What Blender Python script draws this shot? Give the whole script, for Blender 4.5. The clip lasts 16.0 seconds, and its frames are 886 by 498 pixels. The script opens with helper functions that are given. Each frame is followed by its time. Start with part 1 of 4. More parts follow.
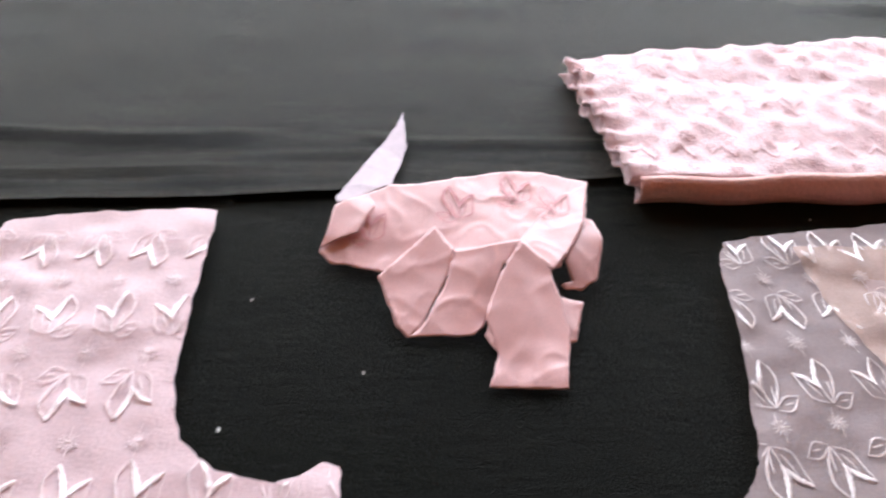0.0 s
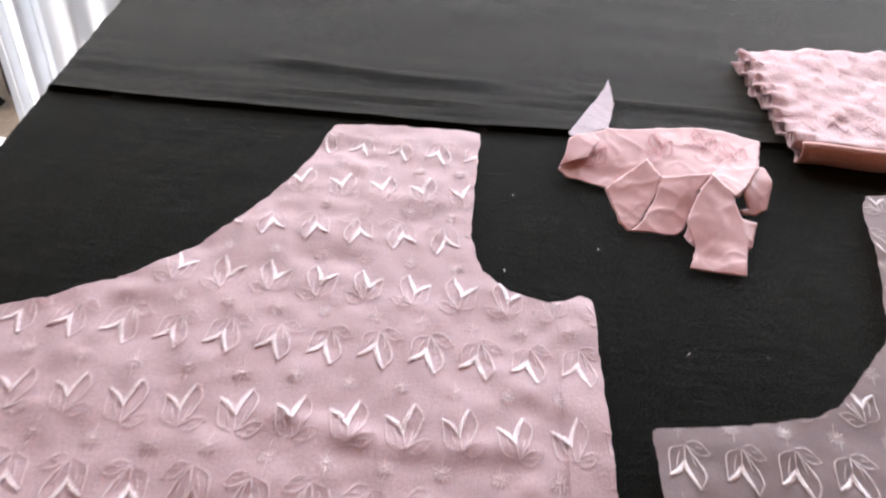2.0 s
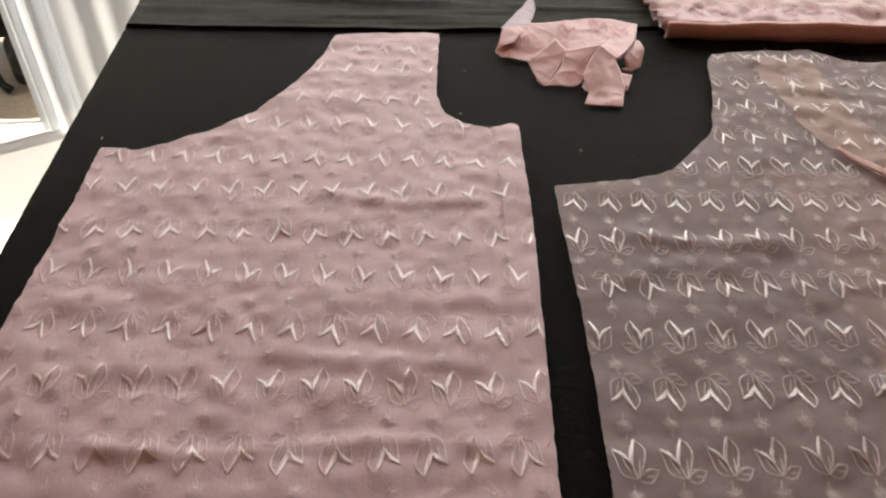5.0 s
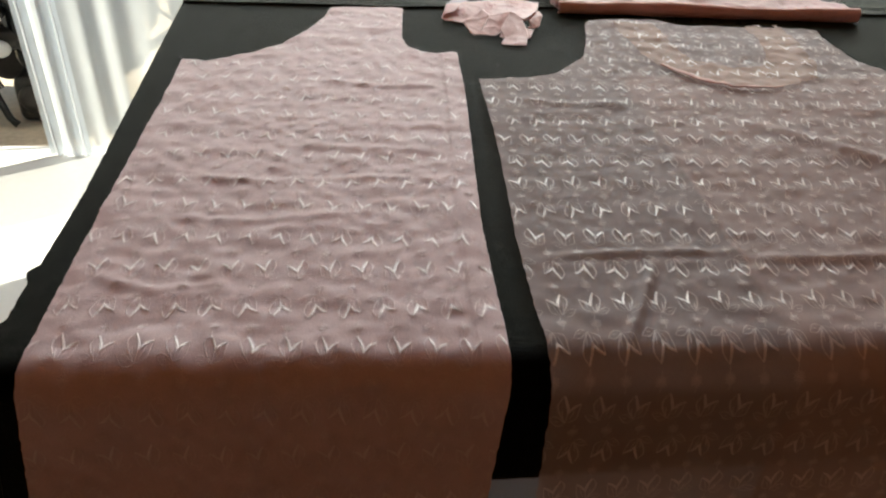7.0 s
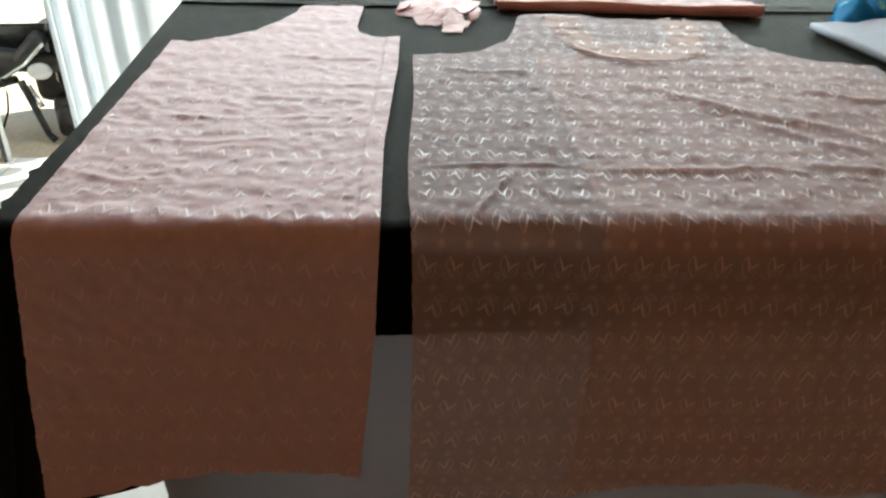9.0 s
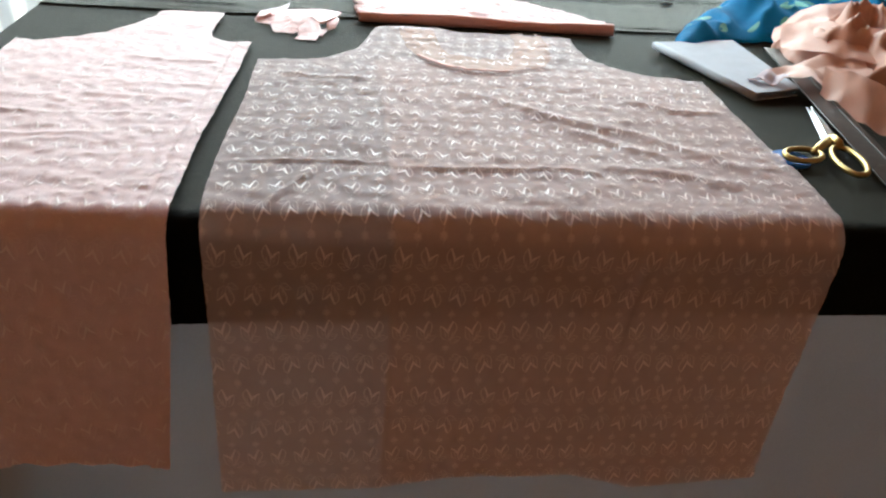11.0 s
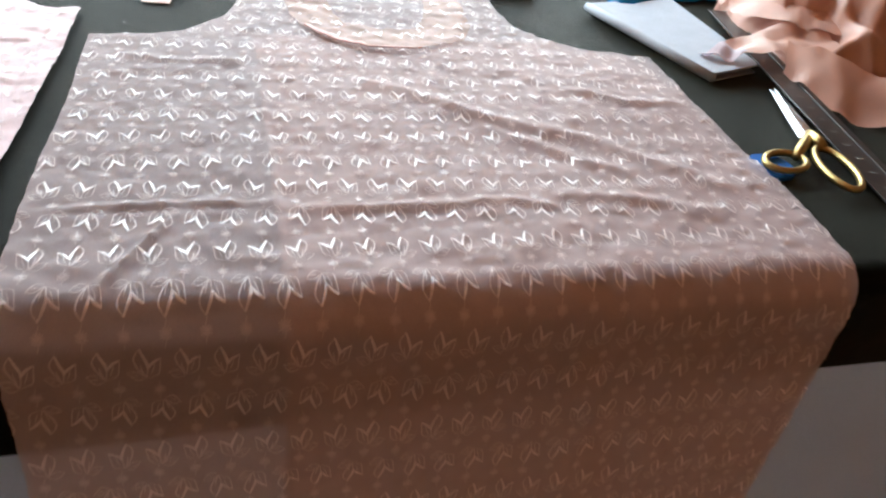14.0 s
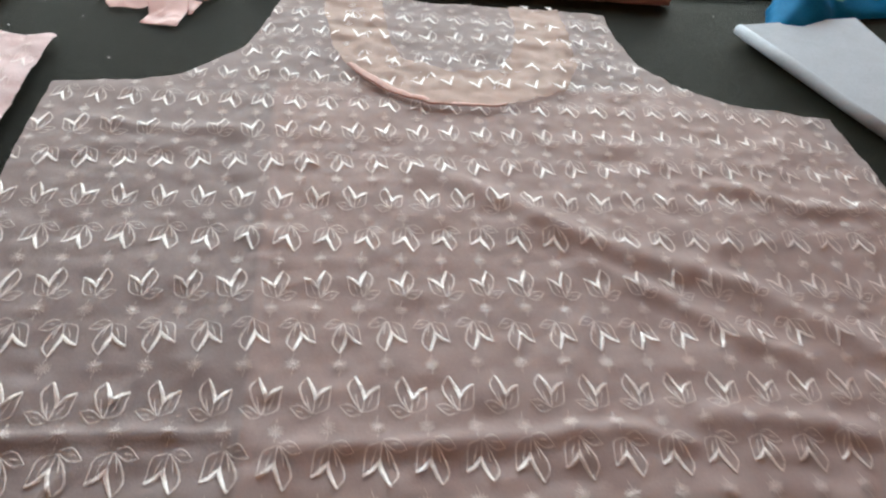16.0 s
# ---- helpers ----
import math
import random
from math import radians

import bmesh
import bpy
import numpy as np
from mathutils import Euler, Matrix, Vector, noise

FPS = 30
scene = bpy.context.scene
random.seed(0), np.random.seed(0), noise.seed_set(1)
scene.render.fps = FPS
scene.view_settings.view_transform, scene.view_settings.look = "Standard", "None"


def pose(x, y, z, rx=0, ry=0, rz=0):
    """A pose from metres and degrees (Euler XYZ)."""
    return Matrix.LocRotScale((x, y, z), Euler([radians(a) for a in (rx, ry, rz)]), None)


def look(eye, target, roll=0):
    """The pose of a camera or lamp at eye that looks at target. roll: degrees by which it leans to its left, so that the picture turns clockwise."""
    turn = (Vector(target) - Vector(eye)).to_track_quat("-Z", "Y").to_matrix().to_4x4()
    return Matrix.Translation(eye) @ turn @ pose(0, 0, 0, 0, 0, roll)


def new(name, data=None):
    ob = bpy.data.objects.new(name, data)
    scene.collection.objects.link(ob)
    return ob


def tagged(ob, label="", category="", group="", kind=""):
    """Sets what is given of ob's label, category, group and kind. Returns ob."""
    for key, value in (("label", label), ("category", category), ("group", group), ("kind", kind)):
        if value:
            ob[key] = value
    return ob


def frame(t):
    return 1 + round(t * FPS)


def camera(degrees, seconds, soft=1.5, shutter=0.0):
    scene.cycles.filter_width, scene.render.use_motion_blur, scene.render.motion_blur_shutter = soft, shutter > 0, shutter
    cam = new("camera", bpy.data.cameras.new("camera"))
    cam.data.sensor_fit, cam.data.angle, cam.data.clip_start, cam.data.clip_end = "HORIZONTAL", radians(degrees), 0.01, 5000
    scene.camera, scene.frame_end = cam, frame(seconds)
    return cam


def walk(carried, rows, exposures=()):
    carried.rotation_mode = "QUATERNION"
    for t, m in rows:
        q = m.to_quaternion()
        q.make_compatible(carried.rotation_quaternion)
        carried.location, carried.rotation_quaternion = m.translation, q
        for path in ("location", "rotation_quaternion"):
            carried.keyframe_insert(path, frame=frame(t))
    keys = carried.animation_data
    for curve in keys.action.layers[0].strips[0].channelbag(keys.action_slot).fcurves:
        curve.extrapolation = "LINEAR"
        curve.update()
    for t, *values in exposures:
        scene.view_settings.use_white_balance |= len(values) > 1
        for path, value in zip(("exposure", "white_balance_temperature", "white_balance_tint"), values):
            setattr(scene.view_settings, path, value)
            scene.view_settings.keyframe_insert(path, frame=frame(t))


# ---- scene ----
cam = camera(58.9, 16.0, soft=2.2, shutter=0.4)
PATH = [
    (0, (-0.011, 0.328, 0.974), (0.245, 1.839, -0.311), 4.7),
    (0.5, (-0.039, 0.313, 0.977), (0.128, 1.82, -0.328), 4.9),
    (1, (-0.063, 0.3, 0.975), (0.03, 1.78, -0.368), 4.7),
    (1.5, (-0.078, 0.272, 0.986), (-0.013, 1.752, -0.357), 5.1),
    (2, (-0.098, 0.209, 1.009), (-0.031, 1.729, -0.289), 6.4),
    (2.5, (-0.108, 0.156, 1.023), (-0.036, 1.688, -0.261), 5.6),
    (3, (-0.119, 0.118, 1.03), (-0.025, 1.639, -0.266), 4.7),
    (3.5, (-0.128, 0.097, 1.039), (0.1, 1.535, -0.332), 2.7),
    (6, (-0.08, -0.157, 1.076), (-0.047, 1.389, -0.191), 2.5),
    (6.5, (-0.102, -0.266, 1.076), (0.004, 1.324, -0.133), 2.9),
    (7, (-0.121, -0.337, 1.083), (0.091, 1.271, -0.088), 3.9),
    (7.5, (-0.115, -0.371, 1.071), (0.097, 1.24, -0.096), 3.4),
    (8, (-0.087, -0.427, 1.06), (0.023, 1.194, -0.106), 2.6),
    (8.5, (-0.042, -0.498, 1.057), (0.019, 1.102, -0.141), 2.8),
    (9, (-0.018, -0.537, 1.077), (0.101, 1.143, -0.001), 2.3),
    (9.5, (-0.029, -0.568, 1.075), (0.174, 1.14, 0.055), 4.7),
    (10, (0.015, -0.582, 1.079), (0.296, 1.125, 0.077), 5.7),
    (12.5, (0.157, -0.563, 1.055), (0.368, 1.098, -0.039), 4.6),
    (13, (0.148, -0.517, 1.052), (0.426, 1.117, -0.066), 5.8),
    (13.5, (0.118, -0.439, 1.062), (0.543, 1.156, -0.067), 7.1),
    (14, (0.12, -0.365, 1.057), (0.65, 1.188, -0.087), 8.9),
    (14.5, (0.158, -0.256, 1.051), (0.68, 1.267, -0.136), 8.9),
    (15, (0.191, -0.191, 1.048), (0.637, 1.321, -0.182), 8.5),
    (15.5, (0.198, -0.153, 1.044), (0.547, 1.359, -0.218), 7.5),
    (16, (0.186, -0.11, 1.045), (0.495, 1.394, -0.236), 8.0),
]
EXPOSURE = [(0, 1.84, 6700, 11), (1.5, 1.64, 6800, 15), (2.5, 1.36, 7200, 16), (3.5, 1.12, 7700, 15), (6, 0.98, 8200, 4), (7, 1.08, 7600, 0), (7.5, 1.28, 7500, -1), (8, 1.56, 7200, -3), (8.5, 1.64, 7000, -5), (9, 1.66, 6900, -6), (10, 1.84, 6900, -6), (12.5, 2.46, 6500, -2), (13.5, 2.42, 6500, -2), (14.5, 2.16, 6700, -1), (15, 1.94, 6900, -1), (15.5, 1.80, 6950, -1), (16, 1.66, 7050, -2)]
walk(cam, [(t, look(eye, target, roll)) for t, eye, target, roll in PATH], EXPOSURE)

# ---- light ----
world = bpy.data.worlds.new("sky")
scene.world = world
world.use_nodes = True
sky = world.node_tree.nodes.new("ShaderNodeTexSky")
sky.sky_type = "NISHITA"
sky.sun_disc = False
sky.sun_elevation = radians(48.0)
sky.sun_rotation = radians(60.5)
world.node_tree.links.new(sky.outputs[0], world.node_tree.nodes["Background"].inputs[0])
world.node_tree.nodes["Background"].inputs[1].default_value = 0.15

sun = new("sun", bpy.data.lights.new("sun", "SUN"))
sun.data.energy, sun.data.angle, sun.data.color = 4.8, radians(0.8), (1.0, 0.98, 0.95)
sun.matrix_world = look((6.9, 3.9, 8.8), (0, 0, 0))

day = new("doorway_daylight", bpy.data.lights.new("doorway_daylight", "AREA"))
day.data.shape, day.data.size, day.data.size_y = "RECTANGLE", 2.5, 0.94
day.data.energy, day.data.color = 12.2, (0.90, 0.95, 1.0)
day.matrix_world = look((0.12, 1.545, 1.37), (0.12, 0.2, 0.85))


# ---- materials ----
def material(name, colour, rough=0.7, metal=0.0, var=0.12, scale=40.0, bump=0.15, fine=600.0, sheen=0.0, see=0.0, glow=0.0, spec=0.5, stretch=(1, 1, 1), ior=1.5, tint=(1, 1, 1)):
    """Colour varied at two scales, fine relief, and see: the share of light that passes straight through thin cloth."""
    m = bpy.data.materials.new(name)
    m.use_nodes = True
    nt = m.node_tree
    b = nt.nodes["Principled BSDF"]
    b.inputs["Roughness"].default_value = rough
    b.inputs["Metallic"].default_value = metal
    b.inputs["Specular IOR Level"].default_value = spec
    b.inputs["IOR"].default_value = ior
    if sheen:
        b.inputs["Sheen Weight"].default_value = sheen
        b.inputs["Sheen Roughness"].default_value = 0.25
        b.inputs["Sheen Tint"].default_value = (0.94, 1.0, 0.84, 1) if sheen > 0.2 else (1, 1, 1, 1)
    co = nt.nodes.new("ShaderNodeTexCoord")
    mp = nt.nodes.new("ShaderNodeMapping")
    mp.inputs["Scale"].default_value = stretch
    nt.links.new(co.outputs["Object"], mp.inputs[0])
    n1 = nt.nodes.new("ShaderNodeTexNoise")
    n1.inputs["Scale"].default_value, n1.inputs["Detail"].default_value = scale, 5
    n2 = nt.nodes.new("ShaderNodeTexNoise")
    n2.inputs["Scale"].default_value, n2.inputs["Detail"].default_value = fine, 2
    for n in (n1, n2):
        nt.links.new(mp.outputs[0], n.inputs["Vector"])
    add = nt.nodes.new("ShaderNodeMath")
    add.operation = "ADD"
    nt.links.new(n1.outputs[0], add.inputs[0])
    nt.links.new(n2.outputs[0], add.inputs[1])
    ramp = nt.nodes.new("ShaderNodeMapRange")
    ramp.inputs[1].default_value, ramp.inputs[2].default_value = 0.6, 1.4
    ramp.inputs[3].default_value, ramp.inputs[4].default_value = 1 - var, 1 + var
    nt.links.new(add.outputs[0], ramp.inputs[0])
    mul = nt.nodes.new("ShaderNodeVectorMath")
    mul.operation = "SCALE"
    mul.inputs[0].default_value = colour
    nt.links.new(ramp.outputs[0], mul.inputs["Scale"])
    nt.links.new(mul.outputs[0], b.inputs["Base Color"])
    if bump:
        bp = nt.nodes.new("ShaderNodeBump")
        bp.inputs["Strength"].default_value, bp.inputs["Distance"].default_value = bump, 0.002
        nt.links.new(add.outputs[0], bp.inputs["Height"])
        nt.links.new(bp.outputs[0], b.inputs["Normal"])
    out = nt.nodes["Material Output"]
    last = b
    if glow:
        tl = nt.nodes.new("ShaderNodeBsdfTranslucent")
        nt.links.new(mul.outputs[0], tl.inputs[0])
        mx = nt.nodes.new("ShaderNodeMixShader")
        mx.inputs[0].default_value = glow
        nt.links.new(b.outputs[0], mx.inputs[1])
        nt.links.new(tl.outputs[0], mx.inputs[2])
        last = mx
    if see:
        tr = nt.nodes.new("ShaderNodeBsdfTransparent")
        tr.inputs[0].default_value = (*tint, 1)
        mx = nt.nodes.new("ShaderNodeMixShader")
        mx.inputs[0].default_value = see
        nt.links.new(last.outputs[0], mx.inputs[1])
        nt.links.new(tr.outputs[0], mx.inputs[2])
        last = mx
    nt.links.new(last.outputs[0], out.inputs[0])
    return m


def thread_material(name, colour, rough, see=0.0, ior=1.9):
    """Satin stitches: gloss that stretches along each stitched line, since the single threads lie across it."""
    m = material(name, colour, rough, var=0.1, scale=300, bump=0.2, fine=2500, sheen=0.1, spec=1.0, see=see, ior=ior)
    nt = m.node_tree
    b = nt.nodes["Principled BSDF"]
    b.inputs["Anisotropic"].default_value = 0.72
    tangent = nt.nodes.new("ShaderNodeTangent")
    tangent.direction_type = "UV_MAP"
    tangent.uv_map = "stitch"
    nt.links.new(tangent.outputs[0], b.inputs["Tangent"])
    return m


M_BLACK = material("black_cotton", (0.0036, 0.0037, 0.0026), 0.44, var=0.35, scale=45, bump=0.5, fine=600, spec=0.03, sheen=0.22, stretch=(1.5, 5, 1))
M_PINK_L = material("pink_lined_cotton", (0.735, 0.53, 0.56), 0.55, var=0.10, scale=60, bump=0.12, fine=900, sheen=0.1, glow=0.08, spec=0.35)
M_PINK_R = material("pink_sheer_cotton", (0.75, 0.61, 0.62), 0.58, var=0.09, scale=60, bump=0.18, fine=900, sheen=0.15, see=0.40, glow=0.28, spec=0.35, tint=(1.0, 0.80, 0.70))
M_UNDER = material("tan_pink_sheer_cotton", (0.80, 0.66, 0.60), 0.55, var=0.08, scale=60, bump=0.1, fine=900, sheen=0.1, see=0.50, glow=0.3, tint=(1.0, 0.80, 0.68))
M_THREAD = thread_material("pink_satin_thread", (0.82, 0.615, 0.63), 0.33, 0.0, 2.0)
M_THREAD_R = thread_material("pale_satin_thread", (0.79, 0.645, 0.645), 0.31, 0.12, 2.1)
M_FINE = thread_material("pink_fine_thread", (0.82, 0.61, 0.63), 0.42, 0.05, 1.6)
M_FINE_R = thread_material("pale_fine_thread", (0.80, 0.67, 0.67), 0.42, 0.2, 1.6)
M_PEACH = material("peach_lining", (0.80, 0.48, 0.39), 0.45, var=0.08, scale=40, bump=0.15, fine=900, sheen=0.2, see=0.08, glow=0.2)
M_FACING = material("peach_facing_cloth", (0.82, 0.58, 0.51), 0.6, var=0.14, scale=60, bump=0.25, fine=900, see=0.52, glow=0.1)
M_LIP = material("peach_turned_edge", (0.78, 0.48, 0.44), 0.6, var=0.2, scale=90, bump=0.25, fine=900, see=0.2, glow=0.1)
M_STACK = material("rose_crumpled_cloth", (0.86, 0.60, 0.63), 0.55, var=0.10, scale=70, bump=0.3, fine=500, sheen=0.3, glow=0.12)
# same rose cloth; shade and light passing through are put into this salmon colour
M_FOLD_SHADED = material("shaded_rose_fold", (0.88, 0.50, 0.46), 0.6, var=0.10, scale=70, bump=0.3, fine=500, glow=0.1)
M_RIBBON = material("salmon_cloth_strip", (0.88, 0.53, 0.53), 0.34, var=0.10, scale=60, bump=0.08, fine=1500, sheen=0.15, glow=0.10)
M_PALE = material("pale_mauve_cloth", (0.62, 0.50, 0.56), 0.5, var=0.15, scale=120, bump=0.15, fine=900, glow=0.2)
M_SPRIG = material("rose_thread", (0.74, 0.32, 0.34), 0.45, var=0.1, scale=200, bump=0.2, fine=2000)
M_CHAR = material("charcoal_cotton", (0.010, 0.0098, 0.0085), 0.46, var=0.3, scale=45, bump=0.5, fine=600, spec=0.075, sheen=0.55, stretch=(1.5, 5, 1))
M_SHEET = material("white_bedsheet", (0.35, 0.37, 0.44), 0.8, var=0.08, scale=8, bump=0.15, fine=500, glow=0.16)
M_WOOD = material("pale_wood", (0.50, 0.37, 0.22), 0.5, var=0.2, scale=12, bump=0.1, fine=90, stretch=(1, 9, 9))
M_WALL = material("white_plaster", (0.80, 0.80, 0.78), 0.85, var=0.04, scale=4, bump=0.1, fine=120)
M_TAN = material("terracotta_distemper", (0.36, 0.17, 0.075), 0.9, var=0.1, scale=4, bump=0.15, fine=120)
M_TILE = material("white_glazed_tile", (0.82, 0.83, 0.84), 0.18, var=0.03, scale=3, bump=0.0, fine=60)
M_SAND = material("sandy_ground", (0.56, 0.47, 0.36), 0.9, var=0.2, scale=5, bump=0.5, fine=80)
M_NET = material("white_net_curtain", (0.82, 0.88, 0.95), 0.7, var=0.05, scale=20, bump=0.05, fine=800, see=0.32, glow=0.5)
M_NET2 = material("white_gathered_net", (0.82, 0.88, 0.95), 0.7, var=0.05, scale=20, bump=0.05, fine=800, see=0.08, glow=0.5)
M_PAD = material("pale_blue_interfacing", (0.44, 0.47, 0.54), 0.8, var=0.10, scale=45, bump=0.2, fine=500)
M_RULER = material("dark_steel_ruler", (0.045, 0.038, 0.036), 0.32, 0.4, var=0.2, scale=60, bump=0.05, fine=900)
M_MARK = material("worn_pale_ink", (0.13, 0.12, 0.115), 0.6, var=0.3, scale=200, bump=0.0)
M_GOLD = material("worn_brass", (0.46, 0.34, 0.14), 0.38, 1.0, var=0.25, scale=120, bump=0.10, fine=700)
M_STEEL = material("bright_steel", (0.72, 0.73, 0.75), 0.25, 1.0, var=0.06, scale=80, bump=0.04, fine=900)
M_BLUE = material("blue_plastic", (0.01, 0.14, 0.52), 0.35, var=0.1, scale=60, bump=0.03)
M_BLUECLOTH = material("teal_blue_cotton", (0.001, 0.16, 0.36), 0.75, var=0.3, scale=30, bump=0.25, fine=700, glow=0.1, spec=0.15)
M_GREEN = material("faded_green_print", (0.10, 0.36, 0.33), 0.7, var=0.25, scale=80, bump=0.1)
M_LINT = material("white_lint", (0.7, 0.68, 0.66), 0.9, var=0.1, scale=300, bump=0.0)
M_DARK = material("black_enamel", (0.012, 0.013, 0.014), 0.25, var=0.2, scale=20, bump=0.03)
M_RUBBER = material("tyre_rubber", (0.02, 0.02, 0.02), 0.8, var=0.2, scale=60, bump=0.2)
M_ENGINE = material("cast_engine_metal", (0.06, 0.057, 0.055), 0.45, 0.8, var=0.3, scale=40, bump=0.3, fine=200)
M_LAMP = material("clear_lamp_glass", (0.55, 0.55, 0.54), 0.1, var=0.05, scale=40, bump=0.0)


# ---- building helpers ----
def empty(name, x, y, z, label, category, group=""):
    ob = new(name)
    ob.location = (x, y, z)
    return tagged(ob, label, category, group)


def mesh_of(name, verts, faces, mat, smooth=True, uv=None):
    me = bpy.data.meshes.new(name)
    me.from_pydata([tuple(map(float, v)) for v in verts], [], [tuple(map(int, f)) for f in faces])
    me.materials.append(mat)
    if smooth:
        me.polygons.foreach_set("use_smooth", [True] * len(me.polygons))
    if uv is not None:
        layer = me.uv_layers.new(name="stitch")
        corner = np.empty(len(me.loops), int)
        me.loops.foreach_get("vertex_index", corner)
        layer.data.foreach_set("uv", np.asarray(uv, float)[corner].ravel())
    me.update()
    return me


def put(name, me, parent=None, label=""):
    """Links a mesh that is given in world places, under a thing that stands unturned."""
    ob = new(name, me)
    if parent is not None:
        top = parent
        off = Vector((0, 0, 0))
        while top is not None:
            off += top.location
            top = top.parent
        ob.parent = parent
        ob.location = -off
    return tagged(ob, label)


def part(name, bm, mat, parent=None, label="", smooth=False):
    me = bpy.data.meshes.new(name)
    bm.to_mesh(me)
    bm.free()
    me.materials.append(mat)
    if smooth:
        me.polygons.foreach_set("use_smooth", [True] * len(me.polygons))
    return put(name, me, parent, label)


def box(x0, x1, y0, y1, z0, z1, bevel=0.0, turn=None, seg=2):
    bm = bmesh.new()
    bmesh.ops.create_cube(bm, size=1.0)
    for v in bm.verts:
        v.co = Vector(((x0 + x1) / 2 + v.co.x * (x1 - x0), (y0 + y1) / 2 + v.co.y * (y1 - y0), (z0 + z1) / 2 + v.co.z * (z1 - z0)))
    if bevel:
        bmesh.ops.bevel(bm, geom=bm.edges[:], offset=bevel, segments=seg, affect="EDGES", profile=0.5)
    if turn is not None:
        bm.transform(turn)
    return bm


def prism(outline, z0, z1, bevel=0.0):
    bm = bmesh.new()
    low = [bm.verts.new((x, y, z0)) for x, y in outline]
    f = bm.faces.new(low)
    up = bmesh.ops.extrude_face_region(bm, geom=[f])
    for v in (g for g in up["geom"] if isinstance(g, bmesh.types.BMVert)):
        v.co.z = z1
    bmesh.ops.recalc_face_normals(bm, faces=bm.faces[:])
    if bevel:
        bmesh.ops.bevel(bm, geom=bm.edges[:], offset=bevel, segments=2, affect="EDGES", profile=0.5)
    return bm


def tube(points, radius, sides=10, closed=False):
    """A round bar along points; radius is one number or one for each point."""
    pts = [Vector(p) for p in points]
    n = len(pts)
    rad = radius if isinstance(radius, (list, tuple)) else [radius] * n
    bm = bmesh.new()
    rings = []
    ref = Vector((0, 0, 1))
    for i, p in enumerate(pts):
        d = (pts[(i + 1) % n] - pts[i - 1]) if closed or 0 < i < n - 1 else (pts[1] - pts[0] if i == 0 else pts[-1] - pts[-2])
        d.normalize()
        a = d.cross(ref)
        if a.length < 0.05:
            a = d.cross(Vector((1, 0, 0)))
        a.normalize()
        b = d.cross(a)
        rings.append([bm.verts.new(p + rad[i] * (math.cos(2 * math.pi * k / sides) * a + math.sin(2 * math.pi * k / sides) * b)) for k in range(sides)])
    for i in range(n if closed else n - 1):
        r, s = rings[i], rings[(i + 1) % n]
        for k in range(sides):
            bm.faces.new((r[k], r[(k + 1) % sides], s[(k + 1) % sides], s[k]))
    if not closed:
        bm.faces.new(rings[0][::-1])
        bm.faces.new(rings[-1])
    bmesh.ops.recalc_face_normals(bm, faces=bm.faces[:])
    return bm


def ball(c, r, squash=(1, 1, 1)):
    bm = bmesh.new()
    bmesh.ops.create_uvsphere(bm, u_segments=18, v_segments=10, radius=r)
    for v in bm.verts:
        v.co = Vector((c[0] + v.co.x * squash[0], c[1] + v.co.y * squash[1], c[2] + v.co.z * squash[2]))
    return bm


def ring_points(c, rx, ry, n=28, turn=0.0, axis="z"):
    out = []
    for k in range(n):
        a = 2 * math.pi * k / n
        p, q = rx * math.cos(a), ry * math.sin(a)
        p, q = p * math.cos(turn) - q * math.sin(turn), p * math.sin(turn) + q * math.cos(turn)
        out.append((c[0] + p, c[1] + q, c[2]) if axis == "z" else (c[0] + p, c[1], c[2] + q))
    return out


# ---- cloth ----
def value_noise(x, y, seed):
    """Smooth noise from -1 to 1 on a unit lattice."""
    x, y = np.asarray(x, float), np.asarray(y, float)
    i, j = np.floor(x), np.floor(y)
    f, g = x - i, y - j
    f, g = f * f * (3 - 2 * f), g * g * (3 - 2 * g)

    def cell(a, b):
        s = np.sin(a * 127.1 + b * 311.7 + seed * 74.7) * 43758.5453
        return (s - np.floor(s)) * 2 - 1
    return (cell(i, j) * (1 - f) + cell(i + 1, j) * f) * (1 - g) + (cell(i, j + 1) * (1 - f) + cell(i + 1, j + 1) * f) * g


def ridge(u, v, path, height, width):
    """A raised fold along a broken line, dying out at its ends."""
    best = np.full(np.shape(u), 9.0)
    share = np.zeros(np.shape(u))
    n = len(path) - 1
    for k in range(n):
        (a, b), (c, d) = path[k], path[k + 1]
        ex, ey = c - a, d - b
        t = np.clip(((u - a) * ex + (v - b) * ey) / (ex * ex + ey * ey), 0, 1)
        dist = np.hypot(u - a - t * ex, v - b - t * ey)
        near = dist < best
        best = np.where(near, dist, best)
        share = np.where(near, (k + t) / n, share)
    return height * np.exp(-(best / width) ** 2) * np.clip(np.minimum(share, 1 - share) * 5 + 0.05, 0, 1)


def inside(u, v, poly):
    hit = np.zeros(np.shape(u), bool)
    for (a, b), (c, d) in zip(poly, poly[1:] + poly[:1]):
        if b == d:
            continue
        hit ^= ((b > v) != (d > v)) & (u < (c - a) * (v - b) / (d - b) + a)
    return hit


